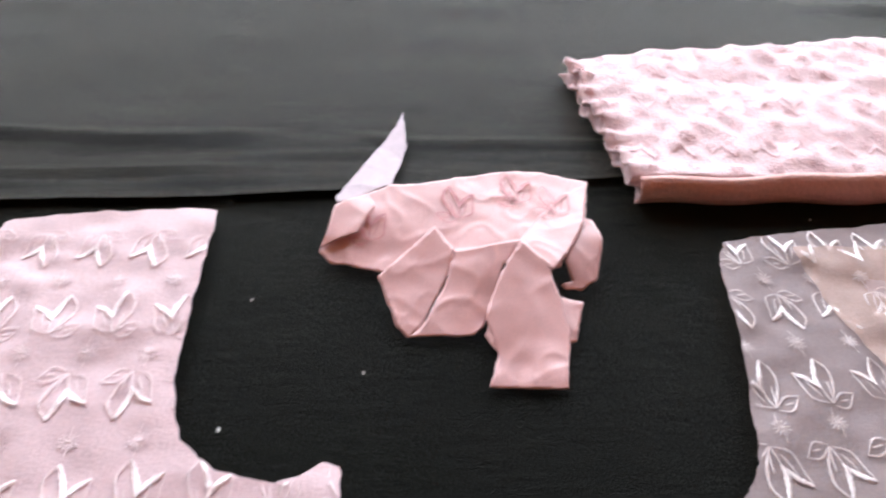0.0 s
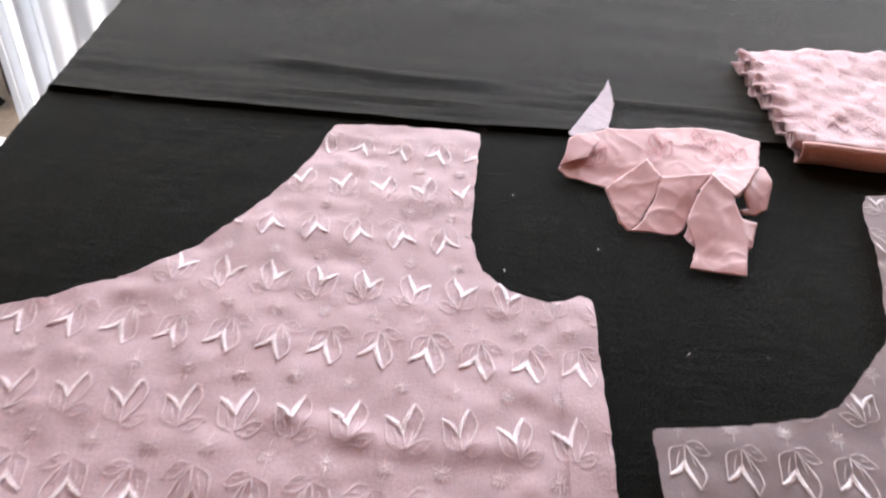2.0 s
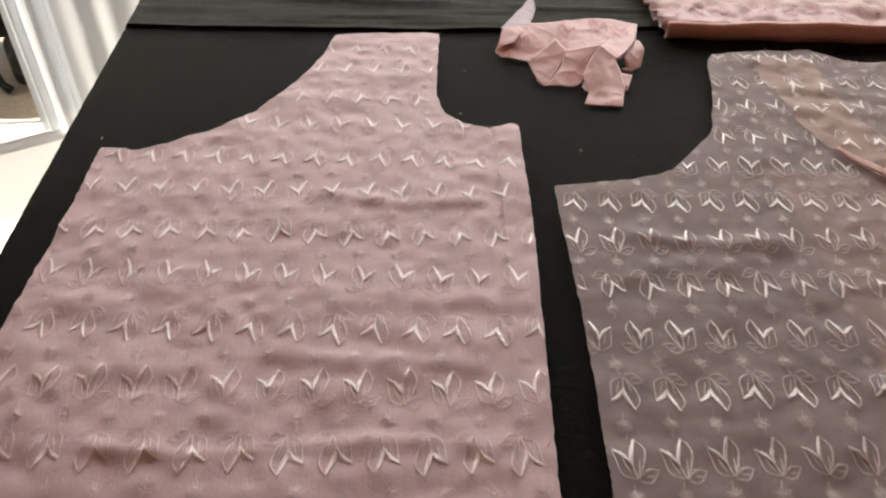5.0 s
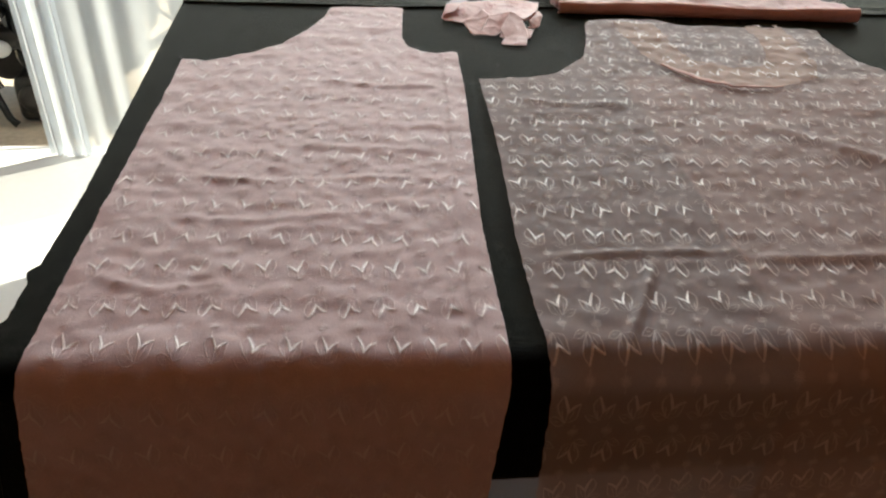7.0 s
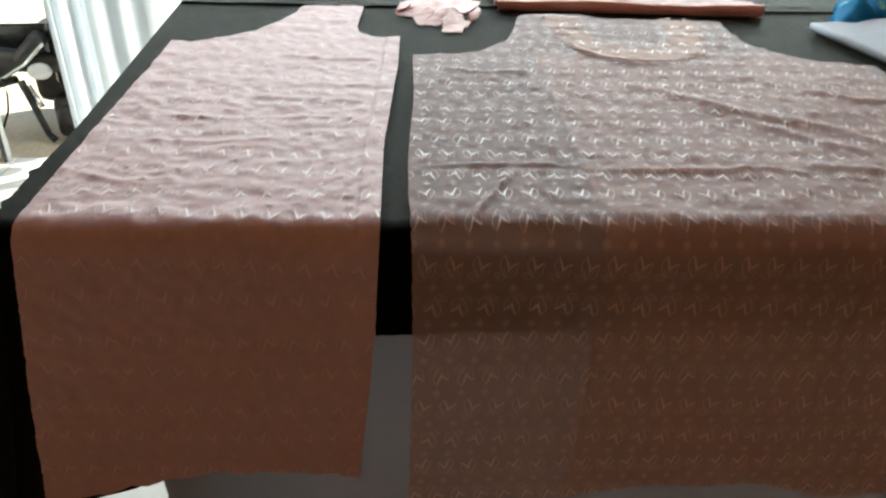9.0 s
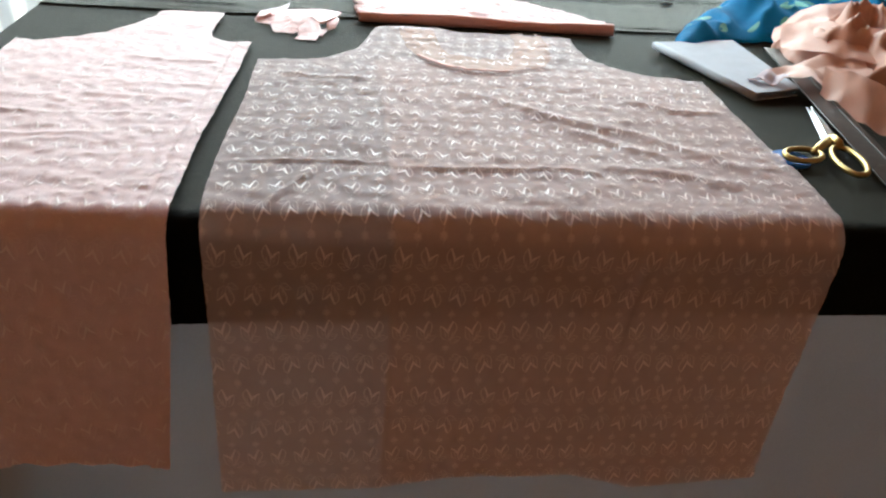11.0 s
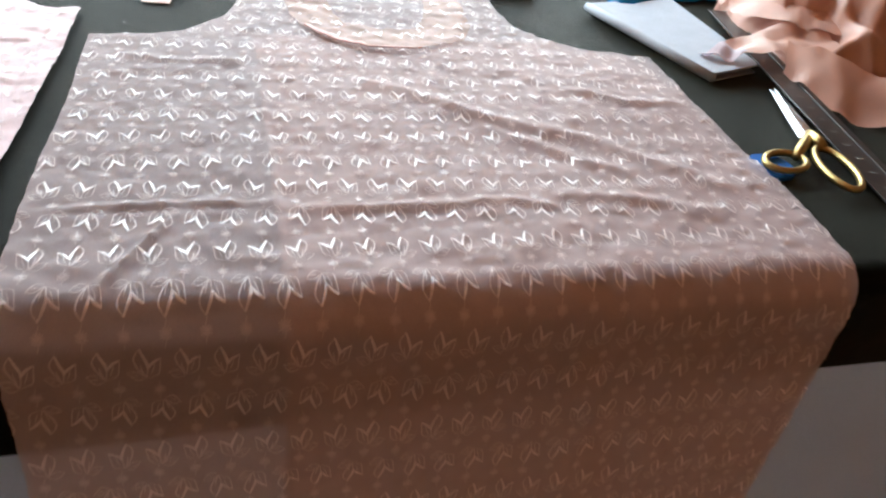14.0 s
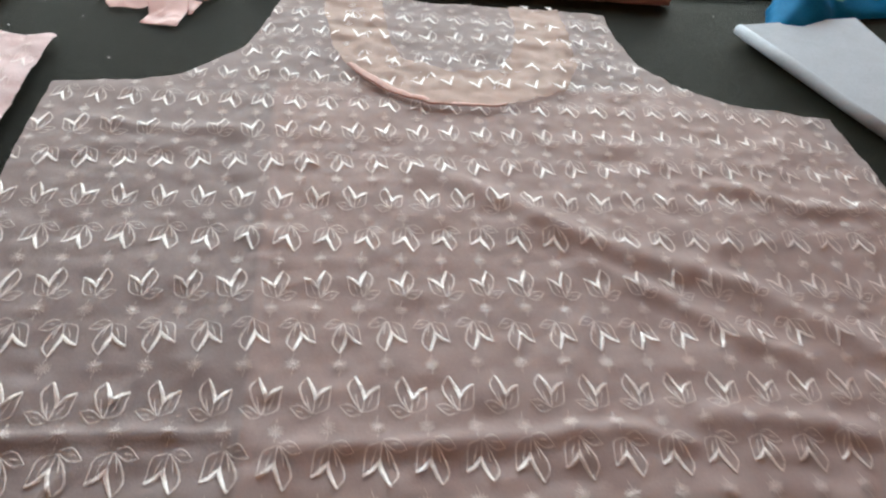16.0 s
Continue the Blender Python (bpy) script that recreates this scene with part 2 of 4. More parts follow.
def draper(top, radius, front, relief):
    """Maps cloth places (u, v) to the world: flat on the table, round the front edge, then hanging down."""
    def go(u, v, lift=0.0):
        u, v = np.asarray(u, float), np.asarray(v, float)
        s = front + radius - v
        quarter = radius * math.pi / 2
        ang = np.clip(s / radius, 0, math.pi / 2)
        down = np.maximum(s - quarter, 0)
        y = np.where(s < 0, v, front + radius - radius * np.sin(ang))
        z = np.where(s < 0, top, top - radius * (1 - np.cos(ang)) - down)
        h = relief(u, v) + lift
        return np.stack([u, y - h * np.sin(ang), z + h * np.cos(ang)], -1)
    return go


def sheet(poly, cell, go, fray=0.0006, seed=1):
    """A fine net of quads inside an outline, its rim drawn onto the outline."""
    p = np.array(poly)
    lo, hi = p.min(0) - cell, p.max(0) + cell
    nu, nv = int((hi[0] - lo[0]) / cell) + 1, int((hi[1] - lo[1]) / cell) + 1
    us, vs = lo[0] + np.arange(nu + 1) * cell, lo[1] + np.arange(nv + 1) * cell
    U, V = np.meshgrid(us, vs, indexing="ij")
    keep = inside((U[:-1, :-1] + U[1:, 1:]) / 2, (V[:-1, :-1] + V[1:, 1:]) / 2, poly)
    count = np.zeros(U.shape, int)
    for a in (0, 1):
        for b in (0, 1):
            count[a:nu + a, b:nv + b] += keep
    rim = (count > 0) & (count < 4)
    ru, rv = U[rim], V[rim]
    best = np.full(ru.shape, 9.0)
    bu, bv = ru.copy(), rv.copy()
    for (a, b), (c, d) in zip(poly, poly[1:] + poly[:1]):
        ex, ey = c - a, d - b
        t = np.clip(((ru - a) * ex + (rv - b) * ey) / (ex * ex + ey * ey + 1e-12), 0, 1)
        x, y = a + t * ex, b + t * ey
        dist = np.hypot(ru - x, rv - y)
        near = dist < best
        best, bu, bv = np.where(near, dist, best), np.where(near, x, bu), np.where(near, y, bv)
    U[rim] = bu + fray * value_noise(bu * 330, bv * 330, seed)
    V[rim] = bv + fray * value_noise(bu * 330, bv * 330, seed + 3)
    index = np.full(U.shape, -1)
    used = count > 0
    index[used] = np.arange(used.sum())
    i, j = np.nonzero(keep)
    faces = np.stack([index[i, j], index[i + 1, j], index[i + 1, j + 1], index[i, j + 1]], -1)
    return go(U[used], V[used]), faces


def spline(points, n):
    """Points along a smooth curve through the given ones."""
    p = np.array(points, float)
    p = np.vstack([2 * p[0] - p[1], p, 2 * p[-1] - p[-2]])
    out = []
    for t in np.linspace(0, len(points) - 1 - 1e-6, n):
        k = int(t)
        f = t - k
        a, b, c, d = p[k:k + 4]
        out.append(0.5 * (2 * b + (c - a) * f + (2 * a - 5 * b + 4 * c - d) * f * f + (3 * b - a - 3 * c + d) * f ** 3))
    return np.array(out)


def stitched(points, width, n=10, saw=0.0):
    """One satin-stitched line: a low roof, in millimetres, with its run and breadth beside each corner."""
    c = spline(points, n)
    d = np.gradient(c, axis=0)
    d /= np.linalg.norm(d, axis=1)[:, None] + 1e-9
    side = np.stack([-d[:, 1], d[:, 0]], -1)
    w = width / 2 * (0.45 + 0.55 * np.sin(np.linspace(0.12, math.pi - 0.12, n)))
    w = w * (1 + saw * (np.arange(n) % 2 * 2 - 1))
    along = np.concatenate([[0], np.cumsum(np.linalg.norm(np.diff(c, axis=0), axis=1))])
    verts = []
    for k in range(n):
        for s, h in ((-1, 0.0), (0, 0.07 + 0.10 * width), (1, 0.0)):
            q = c[k] + side[k] * s * w[k]
            verts.append((q[0], q[1], h, along[k], s * w[k]))
    faces = []
    for k in range(n - 1):
        for s in (0, 1):
            faces.append((3 * k + s, 3 * k + s + 1, 3 * k + s + 4, 3 * k + s + 3))
    return verts, faces


def joined(pieces):
    verts, faces = [], []
    for v, f in pieces:
        o = len(verts)
        verts += list(v)
        faces += [tuple(i + o for i in q) for q in f]
    return np.array(verts) * 0.001, faces


BOLD = [
    stitched([(-2, 11), (0.3, 5), (1.7, 0), (1.6, -3)], 2.05, 14, 0.2),
    stitched([(9.2, 5), (5, 2.2), (2.4, -1.5)], 2.05, 10, 0.15),
]
FINE = [
    stitched([(0.5, -10), (-3.5, -3), (-5.4, 5), (-2, 11)], 1.15, 12, 0.2),
    stitched([(1.6, -3), (1.0, -7), (0.5, -10)], 0.8, 5),
    stitched([(1, -10), (7, -7.5), (8.4, 0), (9.2, 5)], 0.8),
    stitched([(0, -11), (-5, -12), (-9.8, -6)], 0.8),
    stitched([(-9.8, -6), (-5, -5.5), (0, -10)], 0.8, 10, 0.2),
    stitched([(-2.2, 0), (-1.6, -4), (-0.6, -8)], 0.8, 5),
    stitched([(5.6, 1), (4.6, -3), (3, -7)], 0.7, 5),
    stitched([(-6.8, -8.6), (-3.5, -9)], 0.8, 4),
]
TULIP, SPRIG_BOLD, SPRIG_FINE = joined(BOLD + FINE), joined(BOLD), joined(FINE)
STAR = joined(
    [stitched([(1.0 * math.cos(a), 1.0 * math.sin(a)), (r * math.cos(a), r * math.sin(a))], 0.75, 4)
     for a, r in ((k * math.pi / 6 + 0.1, 3.6 + 0.5 * (k % 2)) for k in range(12))]
    + [stitched([(-1.1, 0), (1.1, 0.2)], 1.7, 4), stitched([(0, 4), (0.6, 7)], 0.5, 3), stitched([(0, -4), (-0.4, -7)], 0.5, 3)])
TURNS = {"A": (1, 1), "B": (-1, -1), "C": (-1, 1), "D": (1, -1)}


def embroidery(poly, go, pitch, rows, row0, phase, slope, first, skip=None, lift=0.0006, seed=5, gap=0.0386, phases=None, stars=None, sprig=TULIP, star=STAR):
    """Rows of leaf sprigs with rows of small stars between them. rows: how many; row0: v of the top sprig row."""
    rnd = random.Random(seed)
    lo, hi = min(p[0] for p in poly), max(p[0] for p in poly)
    verts, faces, total, runs = [], [], 0, []
    order = "BCDA"
    for r in range(rows):
        for kind in ("sprig", "star"):
            motif, v0 = (sprig, row0 - r * gap) if kind == "sprig" else (star, row0 - r * gap - gap / 2)
            sx, sy = TURNS[order[(first + r) % 4]] if kind == "sprig" else (rnd.choice((-1, 1)), 1)
            shift = phase + (phases if kind == "sprig" else stars)[order[(first + r) % 4]]
            k = math.floor((lo - shift) / pitch)
            while k * pitch + shift < hi + pitch:
                u0 = k * pitch + shift
                vv = v0 + slope * (u0 - lo) + rnd.uniform(-0.0006, 0.0006)
                k += 1
                if skip is not None and skip(u0, vv):
                    continue
                grow = rnd.uniform(0.94, 1.04)
                if motif is None:
                    continue
                tv, tf = motif
                uu, ww = u0 + tv[:, 0] * sx * grow, vv + tv[:, 1] * sy * grow
                ok = inside(uu, ww, poly)
                if not ok.any():
                    continue
                verts.append(np.stack([uu, ww, tv[:, 2]], -1))
                runs.append(tv[:, 3:] * 100)
                if sx * sy > 0:
                    faces += [tuple(i + total for i in q) for q in tf if all(ok[i] for i in q)]
                else:
                    faces += [tuple(i + total for i in q[::-1]) for q in tf if all(ok[i] for i in q)]
                total += len(tv)
    a = np.concatenate(verts)
    return go(a[:, 0], a[:, 1], a[:, 2] + lift), faces, np.concatenate(runs)


def strip(pairs, steps=6, m=6):
    """A band of cloth lofted smoothly through pairs of edge points."""
    a = spline([p[0] for p in pairs], (len(pairs) - 1) * steps + 1)
    b = spline([p[1] for p in pairs], (len(pairs) - 1) * steps + 1)
    verts, faces = [], []
    for p, q in zip(a, b):
        for k in range(m + 1):
            verts.append(p + (q - p) * k / m)
    for i in range(len(a) - 1):
        for k in range(m):
            o = i * (m + 1) + k
            faces.append((o, o + 1, o + m + 2, o + m + 1))
    return np.array(verts), faces


def thick(ob, t, offset=0.0):
    mod = ob.modifiers.new("thickness", "SOLIDIFY")
    mod.thickness, mod.offset = t, offset
    return ob


# ---- the room ----
def slab(name, boxes, mat, label, category):
    bm = bmesh.new()
    for b in boxes:
        piece = box(*b)
        me = bpy.data.meshes.new("piece")
        piece.to_mesh(me)
        piece.free()
        bm.from_mesh(me)
        bpy.data.meshes.remove(me)
    return tagged(part(name, bm, mat), label, category, kind="structure")


WL, WR, WF, WB, CEIL = -2.4, 2.6, -2.6, 1.62, 2.7
DL, DR, DT = -1.17, 1.4, 2.5
slab("wall_back", [(WL, DL, WB, WB + 0.035, 0, CEIL), (DR, WR, WB, WB + 0.2, 0, CEIL), (DL, DR, WB, WB + 0.2, DT, CEIL)], M_WALL, "white plastered wall with a wide open doorway", "wall")
slab("wall_left", [(WL - 0.2, WL, WF, WB + 0.2, 0, CEIL)], M_TAN, "plain terracotta painted side wall", "wall")
slab("wall_right", [(WR, WR + 0.2, WF, WB + 0.2, 0, CEIL)], M_TAN, "plain terracotta painted side wall", "wall")
slab("wall_front", [(WL - 0.2, WR + 0.2, WF - 0.2, WF, 0, CEIL)], M_TAN, "plain terracotta painted wall behind the table", "wall")
slab("ceiling", [(WL - 0.2, WR + 0.2, WF - 0.2, WB + 0.2, CEIL, CEIL + 0.15)], M_TAN, "plain terracotta painted ceiling", "ceiling")
slab("ground", [(-60, 60, 1.645, 90, -0.25, -0.02)], M_SAND, "sandy beige ground outside the doorway", "ground")
slab("wall_yard", [(-9, 9, 6.2, 6.4, -0.02, 2.4)], M_WALL, "white yard wall beyond the doorway", "wall")
slab("trim", [(DL - 0.004, DL + 0.005, WB - 0.012, WB - 0.001, 0, DT)], M_DARK, "thin dark strip along the door jamb", "trim")
floor = slab("floor", [(WL, WR, WF, 1.644, -0.2, -0.006)], M_WALL, "glossy white floor tiles with thin grey joints", "floor")


def lay_tiles():
    me = None
    for i in range(8):
        for j in range(8):
            x, y = -2.35 + 0.6 * i + 0.3, -2.757 + 0.55 * j + 0.275
            if me is None:
                bm = box(-0.2985, 0.2985, -0.2735, 0.2735, -0.006, 0.0)
                me = bpy.data.meshes.new("tile")
                bm.to_mesh(me)
                bm.free()
                me.materials.append(M_TILE)
            ob = new("tile", me)
            ob.parent = floor
            ob.location = (x, y, 0)


# ---- work table and its cloths ----
table = empty("work_table", 0.6, 0.7, 0, "long wooden work table hidden under cloths", "table")
part("tabletop", box(-0.322, 1.62, 0.012, 1.34, 0.705, 0.7485, 0.014, seg=4), M_WOOD, table)
for lx in (-0.27, 1.56):
    for ly in (0.16, 1.28):
        part("leg", box(lx - 0.03, lx + 0.03, ly - 0.03, ly + 0.03, 0, 0.705, 0.003), M_WOOD, table)


def black_relief(u, v):
    far = np.clip((v - 0.60) / 0.03, 0, 1)
    line = 0.632 + 0.004 * np.sin(u * 9) + 0.012 * np.clip(u - 0.05, 0, 0.3) / 0.3
    tuck = np.where(v > line, 0.0020 * np.exp(-((v - line) / 0.0035) ** 2), -0.0003)
    h = tuck * np.clip((v - 0.60) / 0.02, 0, 1)
    for base, rise, height, width in ((0.641, -0.004, 0.0016, 0.0016), (0.649, 0.003, 0.0020, 0.0018), (0.657, -0.006, 0.0014, 0.0016), (0.668, -0.010, 0.0024, 0.0022), (0.676, 0.002, 0.0012, 0.0018)):
        wander = base + rise * np.sin(u * 5 + base * 400) + 0.0016 * value_noise(u * 18, u * 0 + base * 90, 6)
        h = h + height * np.exp(-((v - wander) / width) ** 2) * np.clip(0.55 + 0.9 * value_noise(u * 7, u * 0 + base * 300, 7), 0, 1)
    h = h + ridge(u, v, [(-0.22, 0.692), (-0.12, 0.683), (-0.03, 0.684)], 0.0036, 0.004)
    h = h + ridge(u, v, [(-0.02, 0.690), (0.03, 0.672), (0.12, 0.672), (0.2, 0.675)], 0.0022, 0.003)
    h = h + ridge(u, v, [(0.3, 0.86), (0.55, 0.84), (0.9, 0.9)], 0.005, 0.012)
    h = h + far * (0.0010 * value_noise(u * 14, v * 40, 3) + 0.0008 * value_noise(u * 9, v * 150, 13) * np.exp(-((v - 0.665) / 0.04) ** 2))
    hang = np.clip(-v / 0.1, 0, 1)
    return h + 0.0002 * value_noise(u * 60, v * 60, 8) + hang * 0.0016 * value_noise(u * 24, v * 4, 9)


go_black = draper(0.7512, 0.021, -0.003, black_relief)
BLACK = [(-0.331, 1.345), (-0.331, 0.6), (-0.330, 0.2), (-0.334, 0.105), (-0.341, 0.097), (-0.336, 0.085), (-0.337, 0.05), (-0.342, 0.042), (-0.337, 0.03), (-0.339, 0.0), (-0.343, -0.02), (-0.357, -0.08), (-0.379, -0.167), (-0.404, -0.27), (-0.426, -0.35), (-0.430, -0.405),
         (-0.41, -0.381), (-0.394, -0.351), (-0.359, -0.338), (-0.31, -0.302), (-0.268, -0.289), (-0.2, -0.19), (-0.1, -0.102), (0, -0.099), (0.57, -0.087), (1.625, -0.085), (1.625, 1.345)]
bv, bf = sheet(BLACK, 0.003, go_black, 0.0004)
ny, nz = 90, 14
sv, sf = [], []
for i in range(ny + 1):
    y = -0.004 + 1.349 * i / ny
    flare = 0.05 * math.exp(-max(y, 0) / 0.12) + 0.012 * math.sin(y * 17) + 0.02
    for k in range(nz + 1):
        t = k / nz
        sv.append((-0.3285 - flare * t ** 1.3 - 0.006 * min(1, t * 8), y - 0.003 * t, 0.7505 - (0.30 + 0.07 * math.exp(-max(y, 0) / 0.1)) * t - 0.002 * (t > 0)))
for i in range(ny):
    for k in range(nz):
        o = i * (nz + 1) + k
        sf.append((o, o + nz + 1, o + nz + 2, o + 1))
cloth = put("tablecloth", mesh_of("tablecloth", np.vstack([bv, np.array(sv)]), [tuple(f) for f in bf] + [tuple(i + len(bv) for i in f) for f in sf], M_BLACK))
tagged(cloth, "creased black cotton cloth spread over the work table, corner drooping", "tablecloth")


def tuck_line(u):
    return 0.6325 + 0.004 * math.sin(u * 9) + 0.012 * min(max(u - 0.05, 0), 0.3) / 0.3


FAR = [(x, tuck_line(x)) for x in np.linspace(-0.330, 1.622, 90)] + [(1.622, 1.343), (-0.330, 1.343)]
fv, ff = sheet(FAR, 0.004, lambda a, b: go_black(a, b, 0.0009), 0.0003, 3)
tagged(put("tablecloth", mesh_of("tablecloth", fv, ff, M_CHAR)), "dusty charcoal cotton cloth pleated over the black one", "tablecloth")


def under_relief(u, v):
    return 0.006 * value_noise(u * 7, v * 0.8, 4) + 0.0012 * value_noise(u * 30, v * 8, 5)


def go_sheet(u, v):
    return np.stack([u, 0.098 - under_relief(u, v), v], -1)


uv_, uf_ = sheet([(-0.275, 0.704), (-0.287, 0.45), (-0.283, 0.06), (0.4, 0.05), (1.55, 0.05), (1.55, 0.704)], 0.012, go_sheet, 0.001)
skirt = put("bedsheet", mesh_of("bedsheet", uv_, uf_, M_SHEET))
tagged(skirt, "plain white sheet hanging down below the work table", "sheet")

bench = empty("bench", -0.5, -0.08, 0, "low pale wooden bench standing under the table edge", "bench")
part("seat", box(-0.92, -0.128, -0.28, 0.078, 0.292, 0.330, 0.014, seg=4), M_WOOD, bench)
for lx in (-0.86, -0.2):
    for ly in (-0.23, 0.02):
        part("leg", box(lx - 0.022, lx + 0.022, ly - 0.022, ly + 0.022, 0, 0.292, 0.003), M_WOOD, bench)

# ---- cut cloth panels ----
FRONT = [(-0.065, 0.617), (-0.069, 0.558), (-0.071, 0.519), (-0.066, 0.493), (-0.054, 0.480), (-0.033, 0.472), (-0.028, 0.474), (-0.019, 0.480), (-0.013, 0.478),
         (-0.015, 0.433), (-0.016, 0.37), (-0.021, 0.29), (-0.030, 0.143), (-0.031, 0.05), (-0.031, 0.0), (-0.036, -0.1), (-0.047, -0.2), (-0.053, -0.277),
         (-0.075, -0.268), (-0.09, -0.270), (-0.105, -0.262), (-0.125, -0.265), (-0.14, -0.259), (-0.165, -0.265), (-0.185, -0.261), (-0.215, -0.270), (-0.232, -0.271), (-0.255, -0.282), (-0.27, -0.281), (-0.29, -0.292), (-0.32, -0.297), (-0.356, -0.32), (-0.335, -0.15), (-0.316, -0.02), (-0.314, 0.013),
         (-0.312, 0.081), (-0.309, 0.168), (-0.305, 0.282), (-0.300, 0.4), (-0.300, 0.446), (-0.276, 0.445), (-0.256, 0.451), (-0.246, 0.459), (-0.227, 0.470),
         (-0.211, 0.485), (-0.195, 0.506), (-0.184, 0.525), (-0.166, 0.560), (-0.152, 0.611), (-0.11, 0.617)]
BACK = [(0.002, 0.404), (0.037, 0.408), (0.073, 0.416), (0.087, 0.424), (0.108, 0.447), (0.126, 0.468), (0.136, 0.50), (0.144, 0.53), (0.152, 0.569), (0.16, 0.583),
        (0.245, 0.594), (0.275, 0.574), (0.36, 0.572), (0.444, 0.564), (0.443, 0.52), (0.449, 0.467), (0.468, 0.435), (0.489, 0.419), (0.507, 0.408), (0.555, 0.397),
        (0.583, 0.39), (0.583, 0.34), (0.578, 0.29), (0.576, 0.18), (0.576, 0.1), (0.568, 0.03), (0.564, 0.0), (0.560, -0.1), (0.557, -0.2), (0.557, -0.298),
        (0.424, -0.314), (0.351, -0.293), (0.223, -0.292), (0.15, -0.304), (-0.005, -0.302), (-0.004, -0.1), (-0.006, 0.0), (-0.008, 0.05), (-0.007, 0.128),
        (-0.003, 0.2), (0.001, 0.287), (0.001, 0.36)]


def small_wrinkles(u, v, seed, amp=1.0):
    w = value_noise(u * 9, v * 9, seed + 7) * 0.8
    crease = (1 - np.abs(value_noise(u * 17 + w * 2, v * 52 + w * 2, seed + 4))) ** 5 * 0.0003 + (1 - np.abs(value_noise(u * 40 + v * 25 + w, v * 75 - u * 20, seed + 5))) ** 5 * 0.0006
    return amp * (crease + 0.0005 * value_noise(u * 20 + w, v * 42 + w, seed) + 0.0010 * value_noise(u * 48 + w, v * 62 + w, seed + 1) + 0.0008 * value_noise(u * 105, v * 115 + w, seed + 2) + 0.0010)


def front_relief(u, v):
    h = small_wrinkles(u, v, 11, 0.88)
    h = h + ridge(u, v, [(-0.29, 0.215), (-0.2, 0.205), (-0.1, 0.212), (-0.04, 0.205)], 0.0012, 0.004)
    h = h + ridge(u, v, [(-0.30, 0.085), (-0.25, 0.07), (-0.2, 0.078)], 0.0012, 0.0035)
    h = h + ridge(u, v, [(-0.2, 0.265), (-0.1, 0.26), (-0.04, 0.25)], 0.0010, 0.004)
    h = h + ridge(u, v, [(-0.16, 0.40), (-0.09, 0.385), (-0.03, 0.392)], 0.0014, 0.005)
    h = h + ridge(u, v, [(-0.27, 0.155), (-0.2, 0.15), (-0.12, 0.158)], 0.0013, 0.004)
    hang = np.clip(-v / 0.2, 0, 1)
    rim = np.interp(-v, [-0.48, -0.433, -0.37, -0.29, -0.143, 0.0, 0.1, 0.277], [-0.013, -0.015, -0.016, -0.021, -0.030, -0.031, -0.036, -0.053])
    h = h + 0.0011 * np.clip((u - rim + 0.0190) / 0.0015, 0, 1) * (v < 0.472)
    h = h + np.exp(-((v + 0.005) / 0.03) ** 2) * (0.0025 * value_noise(u * 12, v * 10, 17) + 0.001)
    return h + 0.0012 + hang * (0.003 * value_noise(u * 16, v * 2.5, 12) + 0.004)


def back_relief(u, v):
    h = small_wrinkles(u, v, 21, 0.85)
    h = h + ridge(u, v, [(0.22, 0.325), (0.29, 0.282), (0.347, 0.234), (0.43, 0.195), (0.49, 0.14), (0.54, 0.085)], 0.0040, 0.010)
    h = h + ridge(u, v, [(0.33, 0.222), (0.378, 0.188), (0.41, 0.156), (0.45, 0.135)], 0.0028, 0.007)
    h = h + ridge(u, v, [(0.13, 0.096), (0.22, 0.094), (0.285, 0.097), (0.325, 0.100), (0.37, 0.084)], 0.0026, 0.005)
    h = h + ridge(u, v, [(-0.005, 0.098), (0.08, 0.104), (0.16, 0.103)], 0.0022, 0.004)
    h = h + ridge(u, v, [(0.045, 0.01), (0.066, 0.05), (0.088, 0.092)], 0.0035, 0.003)
    h = h + ridge(u, v, [(0.35, 0.11), (0.42, 0.10), (0.5, 0.075)], 0.003, 0.008)
    h = h + ridge(u, v, [(0.44, 0.30), (0.5, 0.27), (0.57, 0.27)], 0.003, 0.008)
    h = h + ridge(u, v, [(0.02, 0.36), (0.09, 0.345), (0.15, 0.35)], 0.002, 0.006)
    h = h + ridge(u, v, [(0.155, 0.36), (0.153, 0.2), (0.154, 0.02)], 0.0012, 0.0025)
    h = h + ridge(u, v, [(0.385, 0.01), (0.372, -0.09), (0.353, -0.30)], 0.0025, 0.004) + ridge(u, v, [(0.153, 0.02), (0.153, -0.15), (0.152, -0.31)], 0.0018, 0.003)
    h = h + 0.002 * np.clip((u - 0.2) / 0.2, 0, 1) * value_noise(u * 9, v * 16, 23)
    hang = np.clip(-v / 0.2, 0, 1)
    h = h + np.exp(-((v + 0.005) / 0.03) ** 2) * (0.003 * value_noise(u * 11, v * 10, 27) + 0.0015)
    return h + 0.0022 + hang * (0.003 * value_noise(u * 12, v * 2.0, 22) + 0.004)


go_front = draper(0.7535, 0.022, -0.008, front_relief)
go_back = draper(0.7540, 0.026, -0.008, back_relief)


